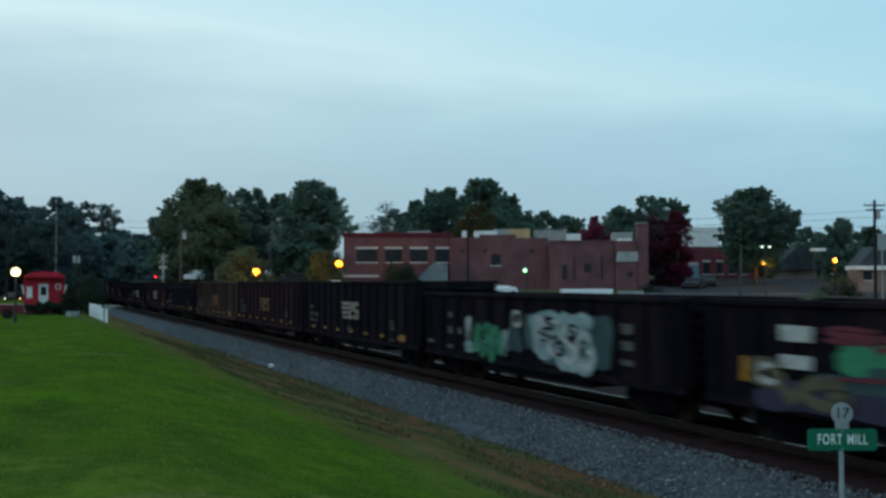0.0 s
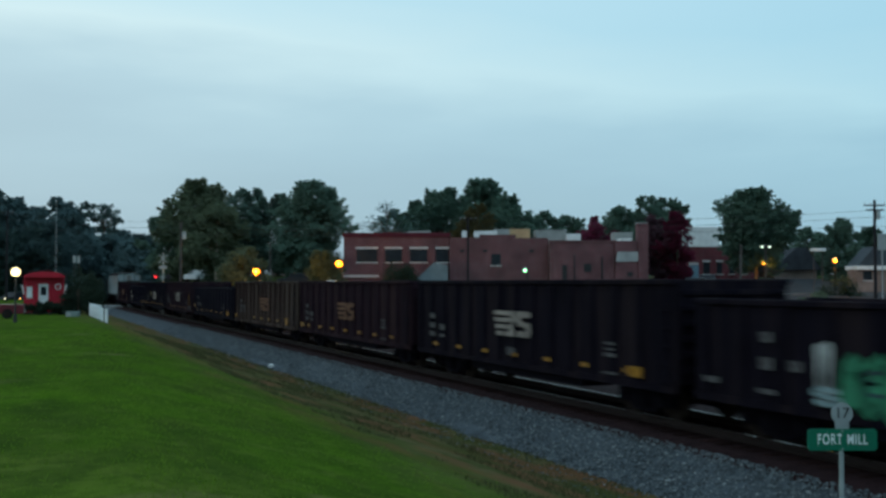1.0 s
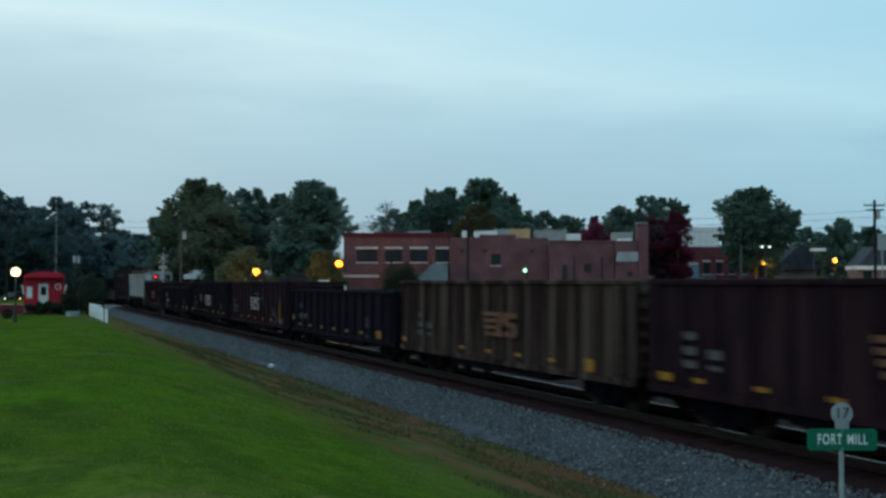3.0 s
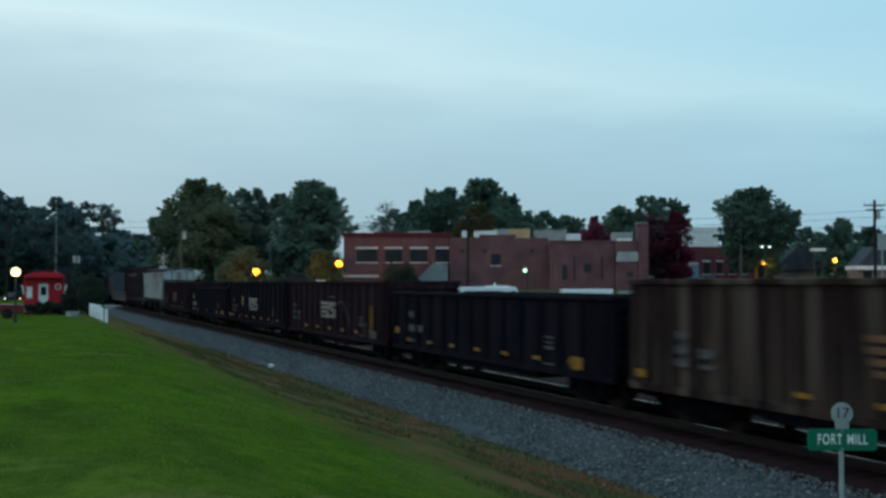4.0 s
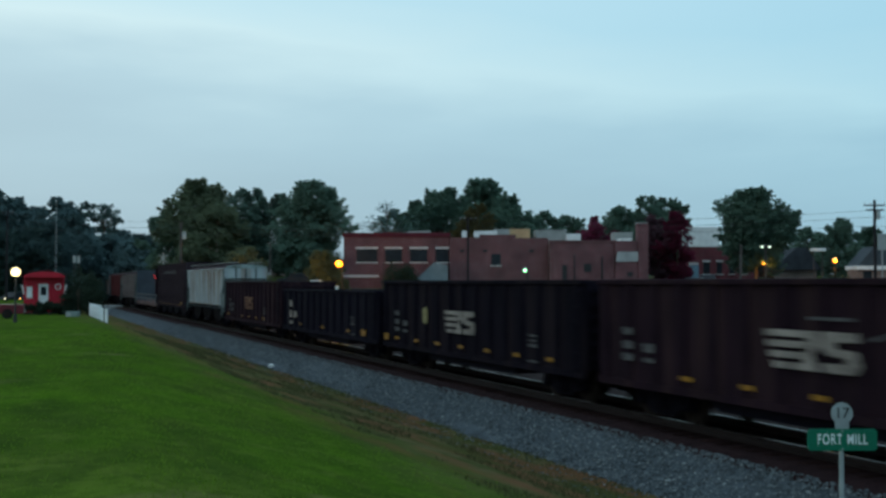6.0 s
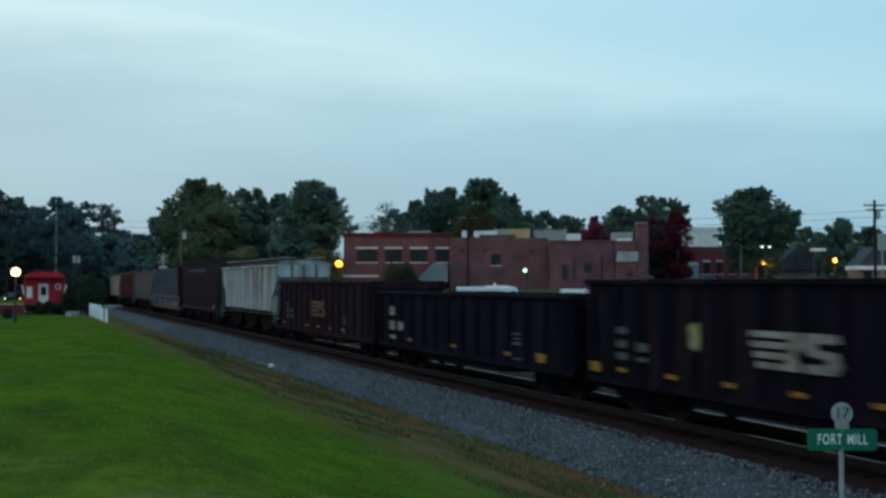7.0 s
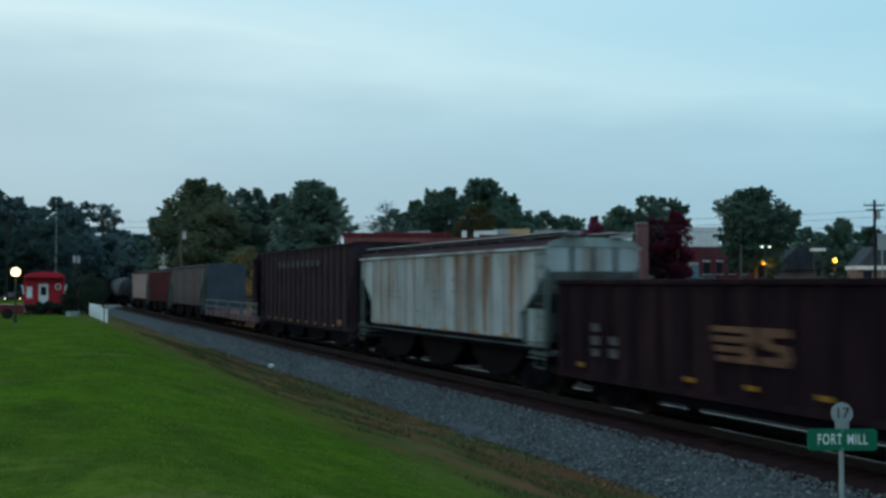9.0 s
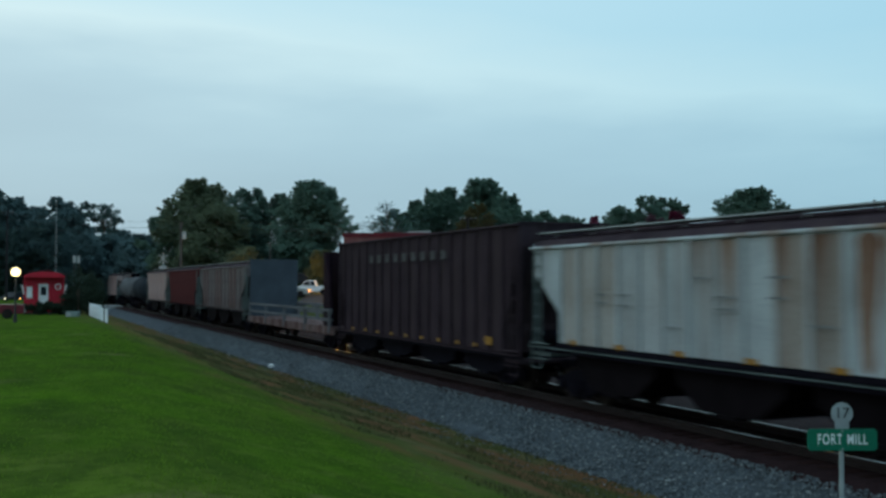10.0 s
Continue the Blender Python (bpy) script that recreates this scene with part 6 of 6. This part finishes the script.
def street_lamp(e, n, top, style, label, glow, size=0.2, base=-0.25, light=None):
    """Lamp on a post: 'globe' on a turned post, 'arm' with a hanging head, 'wall' with a bracket to a wall behind."""
    p = thing("street_lamp", label, "street lamp", town(e, n, base), "street lamps")
    h = top - base
    if style == "globe":
        b = BM(); tube(b, (0, 0, -0.1), (0, 0, 0.5), 0.12, 0.09, 10); tube(b, (0, 0, 0.5), (0, 0, h - size), 0.06, 0.045, 10); tube(b, (0, 0, h - size - 0.12), (0, 0, h - size + 0.03), 0.06, 0.13, 10)
        part("post", b, "blackmetal", p)
        b = BM(); ball(b, (0, 0, h), size)
        part("globe", b, glow, p, "glowing globe", smooth=True)
        b = BM(); tube(b, (0, 0, h + size * 0.9), (0, 0, h + size + 0.12), 0.08, 0.02, 8)
        part("finial", b, "blackmetal", p)
    elif style == "arm":
        b = BM(); tube(b, (0.3, 0.7, -0.1), (0.3, 0.7, h + 0.5), 0.10, 0.06, 10); tube(b, (0.3, 0.7, h + 0.4), (0.0, 0, h + 0.3), 0.035, 0.03, 6)
        part("post", b, "blackmetal", p)
        b = BM(); tube(b, (0, 0, h + 0.12), (0, 0, h + 0.35), 0.2, 0.1, 12)
        part("hood", b, "steel", p)
        b = BM(); ball(b, (0, 0, h), size, squash=0.9)
        ln = part("lens", b, glow, p, "glowing lens", smooth=True)
        # oversized orange lens carries the halo; a small bulb gives the bright core
        if glow == "sodium":
            b = BM(); ball(b, (0, -size * 0.78, h), size * 0.32)
            part("bulb", b, "sodiumbulb", ln, "white-hot bulb", smooth=True)
    else:
        b = BM(); tube(b, (0, 0, -0.1), (0, 0, h + 0.1), 0.09, 0.06, 10); box(b, -0.45, 0.45, -0.05, 0.05, h + 0.05, h + 0.12)
        part("post", b, "pole", p)
        for s in (-1, 1):
            b = BM(); box(b, s * 0.36 - 0.18, s * 0.36 + 0.18, -0.2, 0.2, h + 0.0, h + 0.12, 0.03)
            hd = part("head", b, "steel", p)
            b = BM(); ball(b, (s * 0.36, -0.12, h - 0.02), 0.15, squash=0.5)
            part("lens", b, glow, hd, "glowing lens", smooth=True)
    if light:
        ld = bpy.data.lights.new("lamp_light", "POINT")
        ld.energy, ld.color, ld.shadow_soft_size = light[3], light[:3], size
        lo = new("lamp_light", ld)
        lo.location = (TOWN @ Vector((e, n - size - 0.35, top)))
    return p


SODIUM = (1.0, 0.45, 0.08)
street_lamp(-23.97, 58, 3.787, "globe", "black lamp post with a glowing warm white globe", "warmglobe", 0.26, 0.9, (1, 0.85, 0.55, 30))
street_lamp(-19.49, 108, 4.351, "arm", "street lamp with a glowing orange sodium lens", "sodium", 0.40, light=(*SODIUM, 800))
street_lamp(-11.07, 110, 5.215, "arm", "street lamp with a glowing orange sodium lens", "sodium", 0.40, light=(*SODIUM, 800))
street_lamp(40.16, 106, 5.431, "arm", "street lamp with a glowing orange sodium lens", "sodium", 0.21, light=(*SODIUM, 380))
street_lamp(38.51, 124, 5.471, "arm", "small orange street lamp under a tree", "sodium", 0.17, light=(*SODIUM, 150))
street_lamp(31.22, 100, 6.672, "twin", "twin-headed parking lamp with pale glowing heads", "paleglow", 0.2)
street_lamp(8.96, 113, 4.528, "arm", "lamp with a green-white glowing lens before the hall", "greenlamp", 0.24, light=(0.5, 1.0, 0.6, 60))


def crossing_signal(e, n, base=-0.25):
    s = thing("crossing_signal", "railway crossing mast with white crossbuck and red lamps", "crossing signal", town(e, n, base))
    b = BM(); tube(b, (0, 0, -0.1), (0, 0, 6.6), 0.08, 0.08, 10)
    part("mast", b, "steel", s)
    for turn in (42, -42):
        b = BM(); box(b, -0.62, 0.62, -0.13, -0.10, -0.07, 0.07)
        part("crossbuck_blade", b, "greycorr", s, m=pose(0, -0.02 if turn > 0 else 0.02, 6.0, 0, turn, 0))
    b = BM(); box(b, -0.42, 0.42, -0.14, -0.10, 4.9, 5.25)
    part("plate", b, "concrete", s)
    for x in (-0.75, 0.55):
        b = BM(); tube(b, (x, -0.2, 4.05), (x, -0.08, 4.05), 0.3, 0.3, 18)
        t = part("target", b, "blackmetal", s)
        b = BM(); ball(b, (x, -0.22, 4.05), 0.12, squash=1)
        part("lens", b, "redglow" if x < 0 else "glass", t, "red signal lens", smooth=True)
    b = BM(); box(b, -0.8, 0.6, -0.1, -0.02, 4.0, 4.1)
    part("lamp_arm", b, "steel", s)


crossing_signal(-29.77, 110)


def build_caboose():
    N = 77.0
    e = -29.68
    c = thing("caboose", "bright red wooden caboose with white end door and trim", "caboose", town(e, N, 0.15, 22))
    w, ze, zr = 1.42, 3.55, 3.88
    b = BM(); box(b, -w, w, 0.9, 8.5, 0.75, ze)
    part("body", b, "caboose", c)
    for i in range(18):
        x = -w + 0.08 + i * (2 * w - 0.16) / 17
        b = shared("caboose_board", lambda q: box(q, -0.07, 0.07, -0.02, 0.0, 0.78, 3.5))
        part("board", b, "caboose", c, m=pose(x, 0.9, 0))
    b = BM(); prism(b, [((w + 0.05) * math.cos(math.pi * k / 12), ze - 0.12 + (zr - ze + 0.12) * math.sin(math.pi * k / 12)) for k in range(13)], "y", 0.0, 8.8)
    part("roof", b, "caboose", c)
    b = BM(); box(b, -0.38, 0.30, 0.84, 0.878, 1.0, 2.95)
    d = part("door", b, "white", c, "white panelled end door")
    b = BM(); box(b, -0.24, 0.16, 0.82, 0.838, 2.1, 2.75)
    part("door_window", b, "glass", d)
    b = BM(); box(b, -1.22, -0.82, 0.84, 0.878, 1.9, 2.75)
    part("window", b, "white", c)
    b = BM(); tube(b, (0.98, 0.84, 2.75), (0.98, 0.878, 2.75), 0.24, 0.24, 18)
    part("roundel", b, "white", c, "round white emblem")
    b = BM(); tube(b, (0.98, 0.82, 2.75), (0.98, 0.838, 2.75), 0.15, 0.15, 18)
    part("roundel_centre", b, "caboose", c)
    b = BM(); box(b, -w, w, 0.0, 0.9, 0.75, 0.85)
    part("porch", b, "blackmetal", c)
    for x in (-w + 0.05, w - 0.05):
        b = BM(); tube(b, (x, 0.1, 0.8), (x, 0.1, ze - 0.1), 0.03); tube(b, (x * 0.6, 0.1, 1.7), (x, 0.1, 1.7), 0.025); tube(b, (x * 0.6, 0.1, 0.8), (x * 0.6, 0.1, 1.7), 0.025)
        part("porch_rail", b, "caboose", c)
        b = BM(); tube(b, (x * 1.03, 0.1, 2.2), (x * 1.12, 0.05, 2.9), 0.05, 0.05, 8)
        part("marker_lamp", b, "white", c)
    b = BM(); box(b, -1.2, 1.2, 0.8, 8.4, 0.4, 0.75)
    part("underframe", b, "iron", c)
    for y in (2.0, 7.2):
        b = BM()
        for q in (-0.7, 0.7):
            for s in (-0.75, 0.75):
                tube(b, (s - 0.06, y + q, 0.42), (s + 0.06, y + q, 0.42), 0.4, 0.4, 18)
        part("truck", b, "iron", c)


build_caboose()


def vehicle(name, label, m, paint, length, height, profile, group="parked vehicles", wid=1.8, lamps=None, ground=0.0):
    """A road vehicle facing -x: body from its side outline, glass band, wheels and lamps."""
    v = thing(name, label, name.replace("_", " "), m, group)
    b = BM(); prism(b, [(x * length, z * height) for x, z in profile["body"]], "y", -wid / 2, wid / 2)
    bmesh.ops.bevel(b, geom=b.edges[:], offset=0.04, segments=1, affect="EDGES")
    part("body", b, paint, v)
    for pts in profile["glass"]:
        b = BM(); prism(b, [(x * length, z * height) for x, z in pts], "y", -wid / 2 - 0.005, wid / 2 + 0.005)
        part("window", b, "glass", v)
    for x in profile["wheels"]:
        for s in (-1, 1):
            b = BM(); tube(b, (x * length, s * (wid / 2 - 0.2), 0.33), (x * length, s * (wid / 2 + 0.01), 0.33), 0.33, 0.33, 18)
            wh = part("wheel", b, "tyre", v)
            b = BM(); tube(b, (x * length, s * (wid / 2), 0.33), (x * length, s * (wid / 2 + 0.02), 0.33), 0.19, 0.17, 12)
            part("rim", b, "wheel", wh)
    for x, z, mt in lamps or ():
        for s in (-1, 1):
            b = BM(); ball(b, (x * length, s * (wid / 2 - 0.3), z * height), 0.11, squash=0.8)
            part("lamp", b, mt, v, "vehicle lamp", smooth=True)
    return v


PICKUP = dict(body=[(0, 0.22), (0, 0.52), (0.03, 0.58), (0.27, 0.62), (0.36, 0.97), (0.40, 1.0), (0.58, 1.0), (0.62, 0.62), (1, 0.62), (1, 0.22)], glass=[[(0.31, 0.64), (0.38, 0.94), (0.47, 0.94), (0.47, 0.64)], [(0.49, 0.64), (0.49, 0.94), (0.57, 0.94), (0.60, 0.64)]], wheels=(0.17, 0.80))
SEDAN = dict(body=[(0, 0.2), (0, 0.48), (0.03, 0.56), (0.26, 0.64), (0.38, 0.97), (0.43, 1.0), (0.68, 1.0), (0.84, 0.68), (0.98, 0.62), (1, 0.5), (1, 0.2)], glass=[[(0.31, 0.67), (0.40, 0.94), (0.53, 0.94), (0.53, 0.67)], [(0.55, 0.67), (0.55, 0.94), (0.68, 0.94), (0.79, 0.68)]], wheels=(0.17, 0.82))
VAN = dict(body=[(0, 0.1), (0, 1.0), (0.86, 1.0), (0.88, 0.92), (0.93, 0.6), (1.0, 0.55), (1.0, 0.1)], glass=[[(0.30, 0.72), (0.30, 0.87), (0.68, 0.87), (0.68, 0.72)], [(0.80, 0.62), (0.80, 0.88), (0.86, 0.88), (0.905, 0.62)]], wheels=(0.16, 0.84))

van = vehicle("van", "long white box van with a roof mast, parked", town(1.10, 84, 0.37), "carwhite", 6.61 - 1.10, 2.856 - 0.37, VAN, wid=2.1)
b = BM(); box(b, 2.3, 4.3, -0.5, 0.5, 2.46, 2.58, 0.03); tube(b, (3.1, 0, 2.56), (3.1, 0, 2.85), 0.10, 0.06, 8)
part("roof_unit", b, "white", van)
t = thing("box_trailer", "white box trailer parked beside the street", "trailer", town(9.83, 86, 0.48), "parked vehicles")
b = BM(); box(b, 0, 13.97 - 9.83, -1.1, 1.1, 0.6, 2.659 - 0.48, 0.04)
part("box_body", b, "carwhite", t)
b = BM(); box(b, 0.3, 3.6, -0.9, 0.9, 0.42, 0.6); tube(b, (3.6, 0, 0.5), (5.3, 0, 0.5), 0.05)
part("chassis", b, "blackmetal", t)
for s in (-1, 1):
    b = BM(); tube(b, (2.0, s * 0.92, 0.33), (2.0, s * 1.12, 0.33), 0.33, 0.33, 16)
    part("wheel", b, "tyre", t)

red = vehicle("pickup_truck", "dark red pickup truck parked on the lawn's edge", town(-32.0, 66, 0.86, 21), "carred", 4.9, 1.5, PICKUP)
b = BM(); box(b, 4.9, 4.98, -0.8, 0.8, 0.40, 0.56)
part("bumper", b, "steel", red)
vehicle("car", "car with glowing headlamps behind the lamp post", town(-59.70, 140, 0.4, 70), "cardark", 4.4, 1.45, SEDAN, lamps=((0.0, 0.45, "headlight"),))
vehicle("car", "car with an amber lamp beside the caboose", town(-56.72, 140, 0.4, 75), "cardark", 4.4, 1.45, SEDAN, lamps=((0.0, 0.45, "amber"),))
vehicle("car", "pale car parked under the street trees", town(-31.84, 130, 3.34, 75), "carwhite", 2.0 * 2.1, 1.5, SEDAN, wid=1.75)
vehicle("car", "dark car parked before the pale house", town(-19.48, 122, 2.81), "cardark", 4.4, 1.5, SEDAN)
vehicle("car", "dark car parked before the red brick shop", town(30.71, 120, 2.68, 75), "cardark", 4.2, 1.5, SEDAN)
vehicle("car", "dark car parked before the blue shop door", town(27.6, 116, 2.44, 60), "cardark", 4.2, 1.35, SEDAN)
pickup = vehicle("pickup_truck", "white pickup truck with headlamps lit on the street", town(-14.35, 108, 1.94), "carwhite", 4.3, 1.5, PICKUP, "street traffic", lamps=((-0.005, 0.45, "headlight"),))
saloon = vehicle("car", "pale grey car with amber lamps driving on the street", town(-21.7, 105, 1.75, 180), "greycorr", 4.4, 1.45, SEDAN, "street traffic", lamps=((-0.005, 0.45, "amber"),))


# ---- trackside ----
def build_sign():
    Zs = 11.2
    e = 4.29
    s = thing("milepost_sign", "green station name sign under a round mileage plate on a post", "sign", town(e, Zs, 0.0))
    b = BM(); tube(b, (0, 0, -0.95), (0, 0, 1.635 + 0.05), 0.026, 0.026, 12)
    part("post", b, "signgrey", s)
    zc, hw, hh = 1.513, 0.375, 0.116
    b = BM(); box(b, -hw, hw, -0.036, -0.030, zc - hh, zc + hh)
    bmesh.ops.bevel(b, geom=[x for x in b.edges if abs((x.verts[0].co - x.verts[1].co).y) > 0.001], offset=0.02, segments=3, affect="EDGES")
    pl = part("name_plate", b, "signgreen", s, "green name plate")
    cu = bpy.data.curves.new("lettering", "FONT")
    cu.body, cu.size, cu.align_x, cu.align_y, cu.extrude = "FORT MILL", 0.158, "CENTER", "CENTER", 0.0015
    cu.offset, cu.space_character, cu.space_word = 0.0008, 1.16, 1.25
    o = new("lettering", cu); cu.materials.append(M["signwhite"])
    o.parent = pl; o.matrix_basis = pose(0, -0.0385, zc, 90) @ Matrix.Diagonal((0.62, 1, 1, 1))
    tagged(o, "white capital lettering")
    zr = 1.795
    b = BM(); tube(b, (0, -0.034, zr), (0, -0.028, zr), 0.118, 0.118, 28); box(b, -0.075, 0.075, -0.034, -0.028, zr - 0.17, zr - 0.07)
    rd = part("mileage_plate", b, "signgrey", s, "round pale mileage plate")
    cu = bpy.data.curves.new("numerals", "FONT")
    cu.body, cu.size, cu.align_x, cu.align_y, cu.extrude = "17", 0.16, "CENTER", "CENTER", 0.0015
    o = new("numerals", cu); cu.materials.append(M["blackmetal"])
    o.parent = rd; o.matrix_basis = pose(0, -0.0365, zr, 90)
    tagged(o, "dark numerals")
    for z in (zc - 0.098, zc + 0.098):
        b = BM(); tube(b, (0, -0.042, z), (0, -0.036, z), 0.009, 0.009, 8)
        part("bolt", b, "steel", s)


build_sign()


def build_fence():
    f = thing("white_fence", "white painted timber fence at the end of the lawn", "fence", Matrix())
    N = 66
    for e, d, zt in ((-20.17, 62, 1.624), (-20.74, 63, 1.667), (-22.27, 67, 1.643), (-23.50, 70, 1.650), (-24.75, 73, 1.663)):
        b = BM(); box(b, -0.07, 0.07, -0.07, 0.07, zt - 1.35, zt, 0.012)
        part("post", b, "whitepost", f, m=town(e, d, 0))
    p, q = Vector((-21.90, 66.0)), Vector((-25.89, 76.0))
    for i in range(40):
        c = p.lerp(q, i / 39)
        o = part("paling", shared("paling", lambda z: box(z, -0.085, 0.085, -0.015, 0.015, 0.05, 1.12, 0.006)), "whitepost", f, m=town(c.x, c.y, 0.62 - 0.002 * i, 20))


build_fence()

cab = thing("utility_cabinet", "grey-green utility cabinet on the lawn with a pale front", "cabinet", town(-25.47, 71, 0.72))
b = BM(); box(b, -0.42, 0.42, 0, 0.5, 0, 0.5, 0.03)
part("housing", b, "cabinet", cab)
b = BM(); box(b, -0.40, -0.05, -0.02, 0, 0.05, 0.42)
part("door", b, "concrete", cab, "pale door")

fp = thing("flagpole", "thin grey flagpole behind the caboose", "flagpole", town(-34.46, 92, 0.0))
b = BM(); tube(b, (0, 0, -0.2), (0, 0, 10.4), 0.032, 0.022, 8)
part("pole", b, "steel", fp)
b = BM(); ball(b, (0, 0, 10.45), 0.1)
part("finial", b, "steel", fp)

bd = thing("notice_board", "pair of pale panels on posts behind the bushes", "sign", town(-38.32, 108, -0.2))
for x in (-0.2, 0.25):
    b = BM(); box(b, x - 0.16, x + 0.16, -0.05, 0.0, 5.45, 6.2, 0.02)
    part("panel", b, "concrete", bd)
    b = BM(); tube(b, (x, 0.05, -0.1), (x, 0.05, 6.2), 0.04)
    part("post", b, "pole", bd)

lit = thing("stone", "single pale stone at the foot of the ballast", "stone", pose(11.4, 48.6, -0.80))
b = BM(); ball(b, (0, 0, 0.05), 0.15, 8, 6, 0.6)
part("stone_body", b, "whitepost", lit)

sgn = thing("pole_sign", "pale square sign beside the utility pole", "sign", town(41.63, 98, -0.25))
b = BM(); box(b, -0.4, 0.5, -0.04, 0.04, 6.281 + 0.25, 7.835 + 0.25, 0.02)
part("panel", b, "concrete", sgn)
b = BM(); tube(b, (0.05, 0.06, -0.1), (0.05, 0.06, 7.728), 0.06)
part("post", b, "steel", sgn)

cn = thing("canopy_stand", "small white flat canopy on two posts", "canopy", town(39.93, 110, -0.25))
b = BM(); box(b, -0.65, 0.65, -0.6, 0.6, 6.538 + 0.25, 6.839 + 0.25, 0.03)
part("roof", b, "white", cn)
for x in (-0.45, 0.45):
    b = BM(); tube(b, (x, 0, -0.1), (x, 0, 6.538 + 0.26), 0.05)
    part("post", b, "pole", cn)


# ---- sleepers ----
def build_sleepers():
    par = tagged(new("sleeper_row"), "row of oily brown timber sleepers under the rails", "sleepers", kind="structure")
    me = shared("sleeper", lambda q: box(q, -1.3, 1.3, -0.115, 0.115, -0.36, -0.19, 0.012))
    for i in range(280):
        part("sleeper", me, "tie", par, m=pose(TRACK + 0.02 * math.sin(i * 2.3), -6 + 0.5 * i, 0.004 * math.sin(i * 1.7), 0, 0, 0.6 * math.sin(i * 3.1)))


build_sleepers()


# ---- movement ----
def motions():
    for car, y in CARS:
        walk(car, [(float(t), pose(TRACK, y - SPEED * t, 0)) for t in range(11)])
    turn = math.degrees(SPEED / 0.42)
    steps = 270
    for w, y in WHEELS:
        walk(w, [(10.0 * i / steps, pose(0, y, 0.42, turn * 10.0 * i / steps)) for i in range(steps + 1)])
    walk(pickup, [(0.0, town(-13.23, 108, 1.94)), (2.5, town(-14.29, 108, 1.94)), (5.5, town(-15.18, 108, 1.94)), (10.0, town(-15.83, 108, 1.94))])
    walk(saloon, [(0.0, town(-21.75, 105, 1.75, 180)), (8.6, town(-21.51, 105, 1.75, 180)), (9.0, town(-20.60, 105, 1.75, 180)), (9.4, town(-18.02, 105, 1.75, 180)), (10.0, town(-13.60, 105, 1.75, 180))])


motions()
